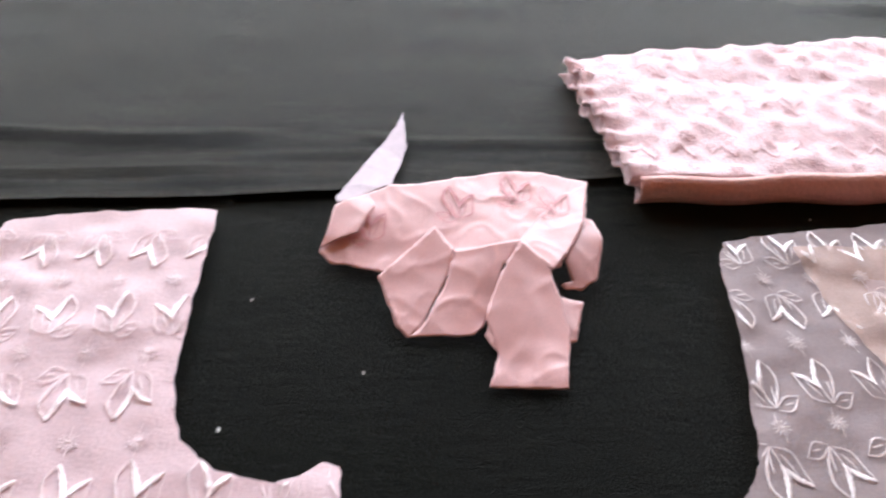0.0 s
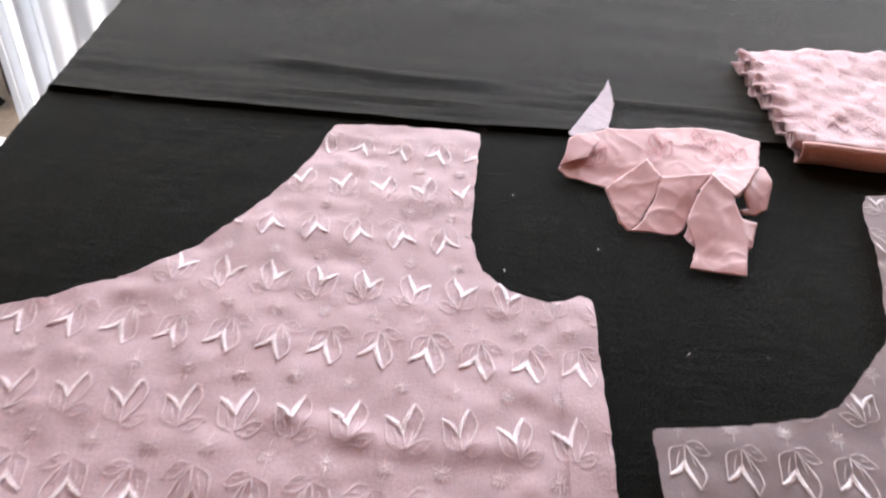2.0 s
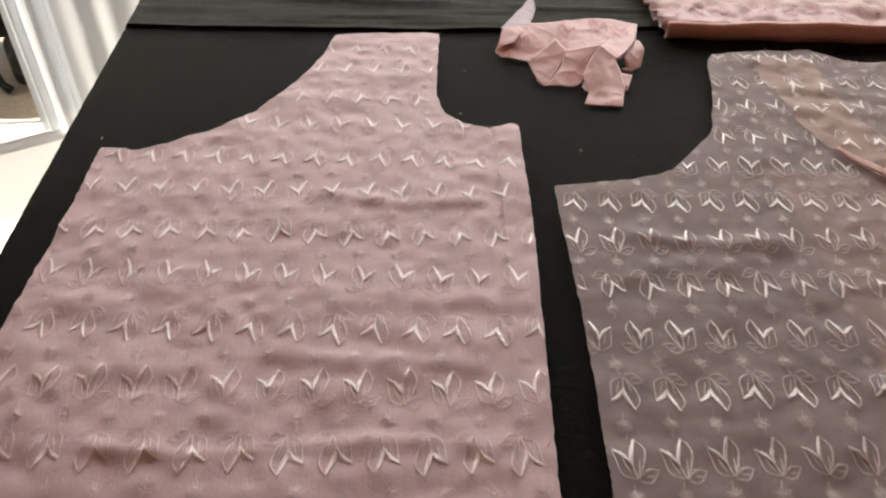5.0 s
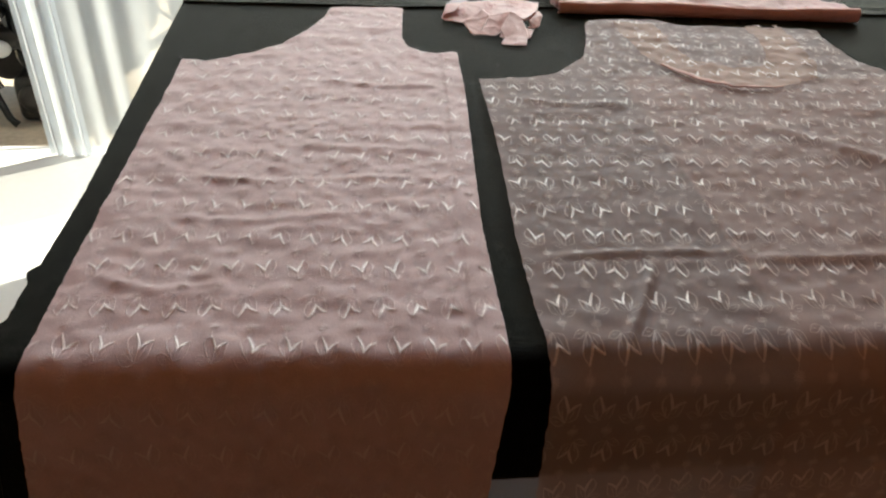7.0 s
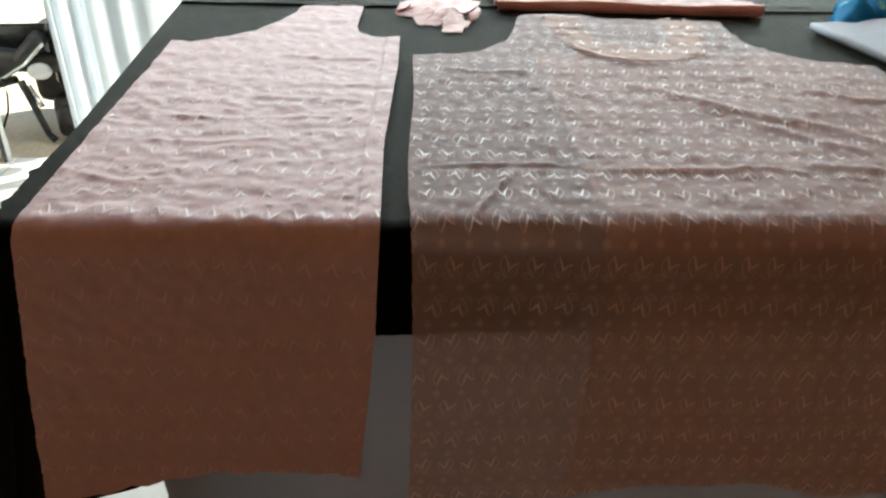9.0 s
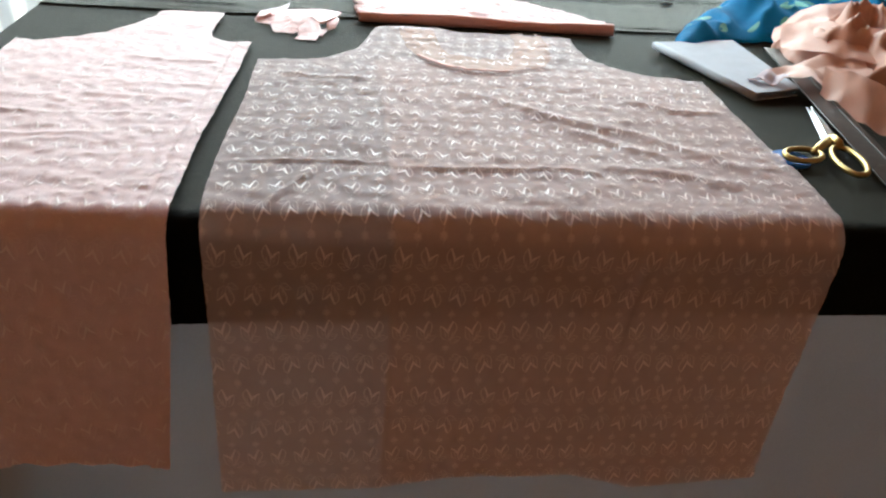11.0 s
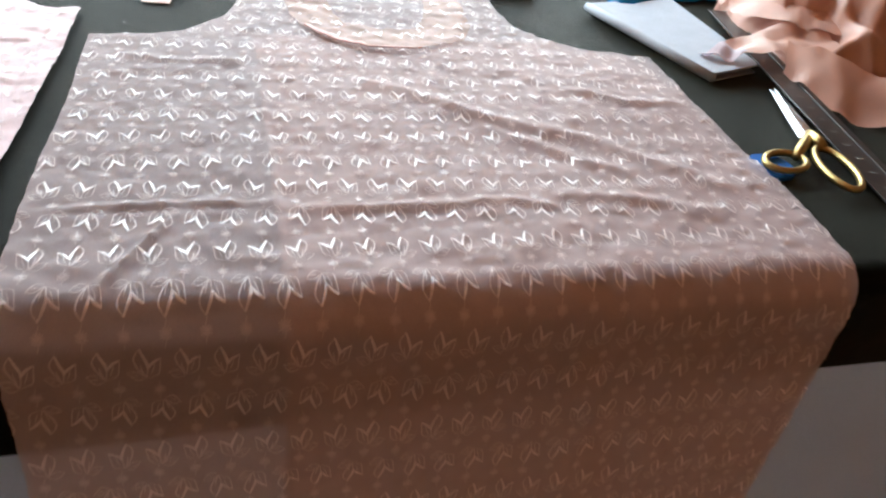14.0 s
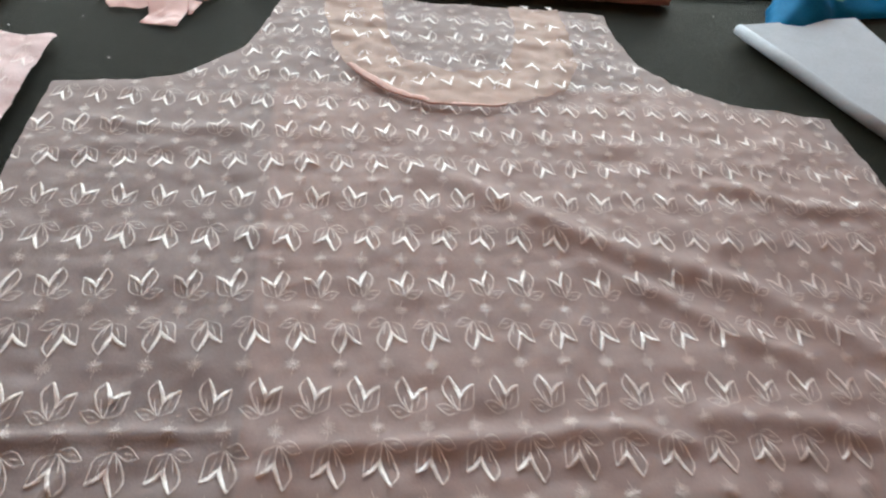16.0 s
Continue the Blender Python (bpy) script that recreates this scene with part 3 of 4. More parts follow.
def front_panel():
    thing = empty("cut_panel", -0.17, 0.2, 0.7535, "pink embroidered front panel, cut out and hanging over the edge", "cloth panel", "cut garment panels")
    v, f = sheet(FRONT, 0.003, go_front, 0.0007)
    put("cloth", mesh_of("cloth", v, f, M_PINK_L), thing)
    rim = [(-0.033, 0.473), (-0.028, 0.474), (-0.019, 0.480), (-0.013, 0.478), (-0.015, 0.433), (-0.016, 0.37), (-0.021, 0.29), (-0.030, 0.143), (-0.031, 0.0), (-0.036, -0.1), (-0.0525, -0.272)]
    inner = [(x - 0.0185 + 0.0012 * math.sin(k * 2.1), y - 0.001) for k, (x, y) in enumerate(rim[4:])]
    v, f = sheet(rim + inner[::-1], 0.004, lambda a, b: go_front(a, b, 0.0003), 0.0005)
    (put("folded_edge", mesh_of("folded_edge", v, f, M_PINK_L), thing, "turned-in seam edge of the pink panel"))
    stitches = dict(pitch=0.0218, rows=23, row0=0.598, phase=0.0, slope=-0.033, first=0, seed=5, phases={"A": 0.010, "B": 0.0206, "C": 0.0134, "D": 0.0014}, stars={"A": 0.0166, "B": 0.0096, "C": 0.0056, "D": 0.0086})
    for name, sprig, star, mat, label in (("embroidery", SPRIG_BOLD, None, M_THREAD, "glossy satin-stitched strokes"), ("fine_embroidery", SPRIG_FINE, STAR, M_FINE, "fine stitched leaf outlines and stars")):
        v, f, run = embroidery(FRONT, go_front, sprig=sprig, star=star, **stitches)
        tagged(put(name, mesh_of(name, v, f, mat, uv=run), thing, label), kind="stuff")


def back_panel():
    thing = empty("cut_panel", 0.29, 0.2, 0.7540, "sheer mauve-pink embroidered back panel, wrinkled, hanging over the edge", "cloth panel", "cut garment panels")
    v, f = sheet(BACK, 0.003, go_back, 0.0007, 2)
    put("cloth", mesh_of("cloth", v, f, M_PINK_R), thing)
    low = [(0.153, 0.42), (0.153, 0.0), (0.152, -0.300), (0.223, -0.289), (0.351, -0.290), (0.424, -0.310), (0.553, -0.295), (0.556, -0.1), (0.560, 0.0), (0.572, 0.3), (0.56, 0.39), (0.5, 0.40), (0.46, 0.43), (0.4, 0.42)]
    v, f = sheet(low, 0.006, lambda a, b: go_back(a, b, -0.0012), 0.0005, 4)
    put("under_layer", mesh_of("under_layer", v, f, M_UNDER), thing, "second layer of the same sheer cloth below")
    stitches = dict(pitch=0.0222, rows=24, row0=0.576, phase=0.0, slope=0.0, first=3, seed=9, gap=0.0378, phases={"A": 0.005, "B": 0.014, "C": 0.009, "D": 0.020}, stars={"A": 0.012, "B": 0.0085, "C": 0.006, "D": 0.018})
    for name, sprig, star, mat, label in (("embroidery", SPRIG_BOLD, None, M_THREAD_R, "glossy satin-stitched strokes"), ("fine_embroidery", SPRIG_FINE, STAR, M_FINE_R, "fine stitched leaf outlines and stars")):
        v, f, run = embroidery(BACK, go_back, sprig=sprig, star=star, **stitches)
        tagged(put(name, mesh_of(name, v, f, mat, uv=run), thing, label), kind="stuff")


front_panel()
back_panel()

FACING = [(0.188, 0.575), (0.188, 0.546), (0.195, 0.472), (0.208, 0.436), (0.232, 0.403), (0.264, 0.385), (0.301, 0.383), (0.337, 0.393), (0.374, 0.417), (0.394, 0.462), (0.399, 0.526), (0.401, 0.568),
          (0.354, 0.57), (0.352, 0.521), (0.341, 0.477), (0.324, 0.448), (0.287, 0.438), (0.250, 0.456), (0.241, 0.487), (0.239, 0.541), (0.239, 0.577)]
fv, ff = sheet(FACING, 0.003, lambda a, b: go_back(a, b, 0.0014 + 0.0022 * np.exp(-((b - 0.386) / 0.02) ** 2) + 0.0016 * value_noise(a * 50, b * 60, 31) + 0.0008 * value_noise(a * 130, b * 130, 33)), 0.0007, 6)
facing = empty("neck_facing", 0.295, 0.48, 0.757, "sheer peach curved neck facing lying on the mauve panel", "cloth piece")
put("cloth", mesh_of("cloth", fv, ff, M_FACING), facing)
fv, ff, run = embroidery(FACING, lambda a, b, c: go_back(a, b, c + 0.0034), 0.0222, 6, 0.566, 0.008, 0.0, 1, seed=19, gap=0.0378, phases={"A": 0.005, "B": 0.014, "C": 0.009, "D": 0.020}, stars={"A": 0.012, "B": 0.0085, "C": 0.006, "D": 0.018}, sprig=SPRIG_BOLD, star=None)
tagged(put("embroidery", mesh_of("embroidery", fv, ff, M_THREAD_R, uv=run), facing, "pale stitched strokes"), kind="stuff")
LIP = [(0.205, 0.442), (0.217, 0.421), (0.231, 0.404), (0.247, 0.393), (0.264, 0.3845), (0.284, 0.3825), (0.301, 0.3825), (0.322, 0.3872), (0.321, 0.3892), (0.301, 0.3852), (0.284, 0.3862), (0.266, 0.3895), (0.250, 0.3985), (0.235, 0.411), (0.222, 0.427), (0.209, 0.444)]
fv, ff = sheet(LIP, 0.002, lambda a, b: go_back(a, b, 0.0042 + 0.0006 * value_noise(a * 80, b * 80, 35)), 0.0006, 8)
thick(put("turned_edge", mesh_of("turned_edge", fv, ff, M_LIP), facing, "darker peach turned-up cut edge"), 0.0008)


# ---- folded cloth at the back ----
def folded_cloth():
    thing = empty("folded_cloth", 0.31, 0.67, 0.7525, "rose embroidered cloth folded flat in layers with a scalloped edge", "folded cloth")
    for k in range(5):
        z = 0.7535 + 0.0031 * k
        left = [(0.131 - 0.010 * t + 0.0045 * abs(math.sin(t * 9.5 + k * 0.9)) - 0.002 * k * (1 - t), 0.620 + 0.124 * t) for t in np.linspace(1, 0, 36)]
        shape = left + [(0.528 - 0.002 * k, 0.609 + 0.001 * k), (0.515, 0.632), (0.475, 0.680), (0.41, 0.75 - 0.002 * k), (0.338, 0.782 - 0.002 * k)]
        amp = 0.0008 if k < 4 else 0.0020

        def go(u, v, lift=0.0, z=z, k=k, amp=amp):
            h = amp * value_noise(u * 45, v * 60, 40 + k) + amp * 0.7 * value_noise(u * 120, v * 120, 50 + k)
            edge = np.exp(-np.maximum(u - 0.128, 0) / 0.006)
            h = h + 0.0022 * edge * np.sin(v * 400 + k * 2)
            return np.stack([np.asarray(u, float), np.asarray(v, float), z + h + lift], -1)
        v, f = sheet(shape, 0.0035, go, 0.0010, 7 + k)
        thick(put("layer", mesh_of("layer", v, f, M_STACK), thing), 0.0018)
        if k == 4:
            v, f, run = embroidery(shape, go, 0.0212, 5, 0.764, 0.004, -0.02, 1, seed=12, lift=0.0014, phases={"A": 0.0, "B": 0.01, "C": 0.005, "D": 0.015}, stars={"A": 0.003, "B": 0.008, "C": 0.013, "D": 0.018})
            tagged(put("embroidery", mesh_of("embroidery", v, f, M_STACK, uv=run), thing, "pale stitched sprigs"), kind="stuff")
    bm = bmesh.new()
    rows = []
    for i in range(81):
        x = 0.130 + 0.394 * i / 80
        y0 = 0.6195 - 0.0105 * i / 80 + 0.0012 * math.sin(i * 0.5)
        r = 0.0078 * (1 - 0.12 * math.sin(i * 0.13 + 1))
        rows.append([bm.verts.new((x, y0 - r * 0.75 * math.sin(a), 0.7535 + r - r * math.cos(a) * 1.0)) for a in np.linspace(0.05, math.pi - 0.05, 9)])
    for p, q in zip(rows, rows[1:]):
        for k in range(8):
            bm.faces.new((p[k], q[k], q[k + 1], p[k + 1]))
    # front fold turned from the doorway, its shade painted in as deeper salmon
    thick(part("fold", bm, M_FOLD_SHADED, thing, "rounded front fold of the rose cloth", True), 0.0015)


folded_cloth()


# ---- crumpled strip ----
def cloth_strip():
    thing = empty("cloth_strip", 0.04, 0.57, 0.7525, "crumpled salmon pink cloth strip, folded over itself, pointed white end", "cloth scrap")
    facets = {
        "pointed_end": [(0.0238, 0.6999, 1), (0.0232, 0.6643, 3), (0.0130, 0.6249, 10), (-0.0124, 0.6087, 12), (-0.0131, 0.6139, 11), (0.0051, 0.6560, 6), (0.0184, 0.6838, 2)],
        "back_band": [(-0.0120, 0.6103, 11), (0.0117, 0.6215, 12), (0.0267, 0.6210, 13), (0.0645, 0.6283, 14), (0.0819, 0.6273, 14), (0.1045, 0.6197, 13), (0.0968, 0.5926, 11), (0.0788, 0.5638, 10), (0.0616, 0.5640, 10), (0.0511, 0.5732, 8), (0.0357, 0.5657, 6), (0.0207, 0.5675, 3), (0.0055, 0.5726, 2), (-0.0166, 0.5793, 2), (-0.0204, 0.5849, 4), (-0.0165, 0.5944, 9)],
        "left_turn": [(-0.0135, 0.6063, 13), (0.0016, 0.6144, 13), (0.0041, 0.6033, 14), (-0.0039, 0.5902, 10), (-0.0199, 0.5853, 5), (-0.0168, 0.5929, 10)],
        "right_turn": [(0.1034, 0.6174, 14), (0.0949, 0.5894, 13), (0.0833, 0.5700, 13), (0.0741, 0.5592, 13), (0.0608, 0.5725, 15), (0.0729, 0.5903, 14), (0.0885, 0.6082, 14)],
        "left_fold": [(0.0285, 0.5858, 16), (0.0353, 0.5737, 13), (0.0308, 0.5609, 9), (0.0195, 0.5404, 3), (0.0134, 0.5351, 2), (0.0094, 0.5405, 3), (0.0035, 0.5637, 6), (0.0036, 0.5649, 9)],
        "middle_fold": [(0.0353, 0.5737, 13), (0.0632, 0.5730, 18), (0.0535, 0.5614, 13), (0.0477, 0.5469, 6), (0.0430, 0.5378, 3), (0.0386, 0.5346, 2), (0.0137, 0.5351, 2), (0.0194, 0.5392, 4), (0.0315, 0.5610, 9)],
        "tail": [(0.0632, 0.5730, 18), (0.0741, 0.5630, 14), (0.0738, 0.5556, 11), (0.0753, 0.5468, 9), (0.0762, 0.5303, 5), (0.0699, 0.5064, 2), (0.0413, 0.5089, 2), (0.0462, 0.5231, 4), (0.0433, 0.5376, 9), (0.0471, 0.5478, 11), (0.0545, 0.5615, 15)],
        "tail_turn": [(0.0475, 0.5447, 5), (0.0488, 0.5338, 3), (0.0468, 0.5243, 3), (0.0431, 0.5343, 2)],
        "side_flap": [(0.0749, 0.5511, 6), (0.0857, 0.5478, 5), (0.0786, 0.5295, 2), (0.0754, 0.5291, 2), (0.0741, 0.5359, 4)],
        "end_loop": [(0.0960, 0.5956, 10), (0.1001, 0.5913, 13), (0.1016, 0.5806, 12), (0.0953, 0.5615, 4), (0.0878, 0.5574, 2), (0.0806, 0.5579, 2), (0.0793, 0.5603, 2), (0.0846, 0.5611, 4), (0.0841, 0.5620, 8), (0.0822, 0.5683, 11)],
    }
    for name, rim in facets.items():
        seed = 60 + len(name)

        def go(u, v, rim=rim, seed=seed):
            corner = np.array(rim)
            flat = np.linalg.lstsq(np.column_stack([corner[:, :2], np.ones(len(rim))]), corner[:, 2], rcond=None)[0]
            off = corner[:, 2] - corner[:, :2] @ flat[:2] - flat[2]
            top, share = np.zeros(np.shape(u)), np.zeros(np.shape(u))
            for (x, y, _), o in zip(rim, off):
                w = 1 / ((u - x) ** 2 + (v - y) ** 2 + 4e-5) ** 1.5
                top, share = top + w * o, share + w
            height = flat[0] * u + flat[1] * v + flat[2] + top / share
            crease = 0.00035 * np.exp(-np.abs(value_noise(u * 42 + v * 36, v * 50 - u * 33, seed)) * 9) + 0.0004 * np.exp(-np.abs(value_noise(u * 90 - v * 60, v * 55 + u * 40, seed + 2)) * 8)
            return np.stack([u, v, np.maximum(0.7515 + 0.001 * height + crease + 0.00025 * value_noise(u * 160, v * 170, seed + 1), np.where(v > 0.628, 0.7562, 0.7528))], -1)
        v, f = sheet([(x, y) for x, y, _ in rim], 0.0011, go, 0.0004, seed)
        piece = thick(put(name, mesh_of(name, v, f, M_PALE if name == "pointed_end" else M_RIBBON), thing), 0.0003)
        if name in ("back_band", "right_turn"):
            tv, tf = TULIP
            verts, faces = [], []
            for k, (x, y) in enumerate(((0.000, 0.598), (0.040, 0.607), (0.068, 0.615)) if name == "back_band" else ((0.083, 0.604),)):
                verts.append(go(x + tv[:, 0] * 0.95, y + tv[:, 1] * 0.95) + np.array([0, 0, 0.0008]))
                faces += [tuple(i + k * len(tv) for i in q) for q in tf]
            tagged(put("sprig", mesh_of("sprig", np.concatenate(verts), faces, M_SPRIG), piece, "faded rose stitched sprigs"), kind="stuff")


cloth_strip()


# ---- pad, ruler, scissors ----
def interfacing():
    thing = empty("folded_interfacing", 0.65, 0.45, 0.7525, "pale blue-white interfacing folded into a flat pad", "folded cloth")
    part("lower_layer", prism([(0.574, 0.541), (0.632, 0.335), (0.708, 0.364), (0.710, 0.575)], 0.7528, 0.7545, 0.0007), M_PAD, thing, "lower layer of the pad")
    part("upper_layer", prism([(0.571, 0.545), (0.603, 0.425), (0.631, 0.331), (0.668, 0.344), (0.706, 0.359), (0.708, 0.578)], 0.7632, 0.7652, 0.0009), M_PAD, thing)
    part("inner_fold", prism([(0.580, 0.540), (0.640, 0.345), (0.708, 0.372), (0.709, 0.570)], 0.7550, 0.7600, 0.0020), M_PAD, thing, "folded layers inside the pad")
    part("fold", tube([(0.571, 0.545, 0.7605), (0.590, 0.474, 0.761), (0.608, 0.408, 0.7605), (0.631, 0.331, 0.760)], [0.0052, 0.0058, 0.0054, 0.0050], 12), M_PAD, thing, smooth=True)


def ruler():
    d = Vector((0.076, 0.46, 0.0145))
    length = d.length
    m = Matrix.Translation((0.6705, 0.06, 0.7555)) @ d.to_track_quat("Y", "Z").to_matrix().to_4x4()
    thing = empty("ruler", 0.6705, 0.06, 0.7555, "dark steel measuring ruler with worn pale marks lying across", "ruler")
    part("blade", box(-0.0165, 0.0165, 0, length, 0, 0.0016, 0.0004, m), M_RULER, thing)
    part("raised_edge", box(0.009, 0.0165, 0, length, 0.0018, 0.0030, 0.0004, m), M_RULER, thing)
    bm = bmesh.new()
    for k in range(1, int(length / 0.005)):
        long = 0.0075 if k % 10 == 0 else (0.0055 if k % 2 == 0 else 0.0035)
        piece = box(-0.0162, -0.0162 + long, k * 0.005 - 0.00025, k * 0.005 + 0.00025, 0.0017, 0.00185, turn=m)
        me = bpy.data.meshes.new("piece")
        piece.to_mesh(me)
        piece.free()
        bm.from_mesh(me)
        bpy.data.meshes.remove(me)
    tagged(part("scale_marks", bm, M_MARK, thing, "fine pale division marks"), kind="stuff")
    for k in range(3, 90, 5):
        if k * 0.005 * 1.0 < length - 0.02:
            part("number_bar", box(-0.006, 0.001, k * 0.005 + 0.004, k * 0.005 + 0.0075, 0.0017, 0.00185, turn=m), M_MARK, thing)


def scissors():
    thing = empty("scissors", 0.655, 0.2, 0.7535, "tailor's scissors with brass handles and bright steel blades", "scissors")
    part("blade", prism([(0.652, 0.202), (0.664, 0.196), (0.6935, 0.309), (0.6915, 0.313)], 0.7542, 0.7568, 0.0006), M_STEEL, thing)
    part("blade", prism([(0.657, 0.198), (0.668, 0.194), (0.6965, 0.303), (0.6945, 0.310)], 0.7572, 0.7596, 0.0006), M_STEEL, thing)
    part("screw", tube([(0.6615, 0.196, 0.7596), (0.6615, 0.196, 0.7622)], 0.0048, 14), M_GOLD, thing)
    part("handle_ring", tube(ring_points((0.6010, 0.150, 0.7600), 0.0225, 0.0155, 28, radians(20)), 0.0033, 8, True), M_GOLD, thing, smooth=True)
    part("handle_ring", tube(ring_points((0.6470, 0.138, 0.7600), 0.0375, 0.0155, 36, radians(76)), 0.0033, 8, True), M_GOLD, thing, smooth=True)
    part("shank", tube([(0.6165, 0.157, 0.7600), (0.632, 0.172, 0.7605), (0.648, 0.186, 0.7600), (0.663, 0.201, 0.7590)], [0.0036, 0.0052, 0.0060, 0.0050], 10), M_GOLD, thing, smooth=True)
    part("shank", tube([(0.655, 0.172, 0.7625), (0.657, 0.182, 0.7630), (0.659, 0.192, 0.7620), (0.662, 0.202, 0.7605)], [0.0045, 0.0060, 0.0060, 0.0045], 10), M_GOLD, thing, smooth=True)


interfacing()
ruler()
scissors()
disc = part("chalk_disc", tube([(0.588, 0.150, 0.7528), (0.588, 0.150, 0.7562)], 0.021, 30), M_BLUE)
tagged(disc, "flat blue plastic disc under the scissor handle", "tailor's chalk")


# ---- crumpled cloths at the side ----
def mound(outline, height, seed, cell, fold, base=0.7532):
    """A heaped cloth: soft folds that fall off to the rim."""
    poly = [tuple(p) for p in outline]
    c = np.array(poly)

    def go(u, v, lift=0.0):
        u, v = np.asarray(u, float), np.asarray(v, float)
        d = np.full(u.shape, 9.0)
        for (a, b), (e, f) in zip(poly, poly[1:] + poly[:1]):
            ex, ey = e - a, f - b
            t = np.clip(((u - a) * ex + (v - b) * ey) / (ex * ex + ey * ey), 0, 1)
            d = np.minimum(d, np.hypot(u - a - t * ex, v - b - t * ey))
        rise = np.sqrt(np.clip(d / 0.07, 0, 1))
        w1 = value_noise(u * fold, v * fold * 0.7, seed)
        w2 = value_noise(u * fold * 2.3 + 3, v * fold * 2 + w1, seed + 1)
        h = height * rise * (0.62 + 0.38 * (1 - 2 * np.abs(w1))) + height * 0.22 * rise * (1 - 2 * np.abs(w2))
        return np.stack([u + 0.006 * w2, v + 0.006 * w1, base + np.maximum(h, 0) + 0.0006 + lift], -1)
    v, f = sheet(poly, cell, go, 0.001, seed)
    return v, f, go, poly


pile = empty("lining_heap", 0.82, 0.46, 0.7525, "crumpled peach lining cloth heaped on the black cloth", "cloth heap")
pv, pf, _, _ = mound([(0.735, 0.36), (0.79, 0.31), (0.90, 0.28), (1.05, 0.30), (1.10, 0.45), (1.05, 0.58), (0.93, 0.62), (0.83, 0.60), (0.755, 0.55), (0.738, 0.46)], 0.085, 71, 0.004, 19)
thick(put("cloth", mesh_of("cloth", pv, pf, M_PEACH), pile), 0.0006)
for name, pairs in {
    "pale_tip": [((0.640, 0.383, 0.7690), (0.643, 0.372, 0.7688)), ((0.657, 0.388, 0.7705), (0.661, 0.361, 0.7702)), ((0.678, 0.396, 0.7757), (0.686, 0.359, 0.7765))],
    "loose_end": [((0.655, 0.385, 0.7685), (0.660, 0.362, 0.7685)), ((0.678, 0.396, 0.774), (0.688, 0.358, 0.775)), ((0.712, 0.405, 0.783), (0.712, 0.350, 0.781)), ((0.752, 0.41, 0.795), (0.740, 0.345, 0.781)), ((0.80, 0.42, 0.808), (0.79, 0.34, 0.790))],
    "front_band": [((0.728, 0.355, 0.795), (0.712, 0.330, 0.771)), ((0.745, 0.325, 0.800), (0.722, 0.292, 0.764)), ((0.775, 0.295, 0.795), (0.735, 0.250, 0.756)), ((0.83, 0.275, 0.785), (0.775, 0.222, 0.755)), ((0.90, 0.27, 0.78), (0.86, 0.21, 0.755))],
    "upper_band": [((0.745, 0.52, 0.80), (0.728, 0.47, 0.785)), ((0.775, 0.50, 0.822), (0.742, 0.43, 0.795)), ((0.805, 0.46, 0.83), (0.765, 0.39, 0.800)), ((0.85, 0.43, 0.825), (0.82, 0.36, 0.80)), ((0.93, 0.42, 0.82), (0.91, 0.33, 0.79))],
    "side_band": [((0.76, 0.56, 0.795), (0.742, 0.52, 0.775)), ((0.80, 0.555, 0.825), (0.785, 0.50, 0.815)), ((0.86, 0.55, 0.835), (0.84, 0.49, 0.825)), ((0.94, 0.56, 0.83), (0.93, 0.49, 0.82))],
}.items():
    v, f = strip(pairs)
    v = v + np.stack([value_noise(v[:, 0] * 60, v[:, 1] * 60, s) for s in (81, 82, 83)], -1) * np.array([0.003, 0.003, 0.006])
    put(name, mesh_of(name, v, f, M_PALE if name == "pale_tip" else M_PEACH), pile, "pale turned tip of the lining" if name == "pale_tip" else "")

blue = empty("printed_cloth", 0.78, 0.7, 0.7525, "crumpled blue cotton cloth with faded green print", "cloth heap")
qv, qf, go_blue, blue_poly = mound([(0.603, 0.548), (0.64, 0.545), (0.70, 0.585), (0.75, 0.60), (0.84, 0.61), (0.95, 0.63), (1.12, 0.66), (1.15, 0.92), (0.98, 0.98), (0.86, 0.90), (0.76, 0.78), (0.665, 0.665), (0.628, 0.60)], 0.050, 91, 0.005, 11)
thick(put("cloth", mesh_of("cloth", qv, qf, M_BLUECLOTH), blue), 0.0006)
spots_v, spots_f, count = [], [], 0
rnd = random.Random(4)
for i in range(95):
    u0, v0, r, turn = rnd.uniform(0.62, 1.1), rnd.uniform(0.55, 0.95), rnd.uniform(0.008, 0.019), rnd.uniform(0, 3)
    a = np.linspace(0, 2 * math.pi, 13)[:-1]
    uu = u0 + r * np.cos(a) * math.cos(turn) - 0.45 * r * np.sin(a) * math.sin(turn)
    ww = v0 + r * np.cos(a) * math.sin(turn) + 0.45 * r * np.sin(a) * math.cos(turn)
    if not inside(uu, ww, blue_poly).all():
        continue
    spots_v.append(go_blue(np.append(uu, u0), np.append(ww, v0), 0.0012))
    spots_f += [(count + k, count + (k + 1) % 12, count + 12) for k in range(12)]
    count += 13
tagged(put("print", mesh_of("print", np.concatenate(spots_v), spots_f, M_GREEN), blue, "faded green printed leaves"), kind="stuff")

wv, wf, _, _ = mound([(0.80, 0.955), (0.86, 0.93), (0.93, 1.0), (0.95, 1.07), (0.85, 1.08)], 0.02, 95, 0.006, 14)
tagged(put("cloth_scrap", mesh_of("cloth_scrap", wv, wf, M_LINT)), "crumpled white cloth scrap on the black cloth", "cloth scrap")
tagged(part("clip", tube([(0.685, 0.838, 0.7555), (0.697, 0.842, 0.7560), (0.709, 0.841, 0.7555)], [0.002, 0.0034, 0.002], 8), M_DARK), "small dark clip lying on the black cloth", "clip")

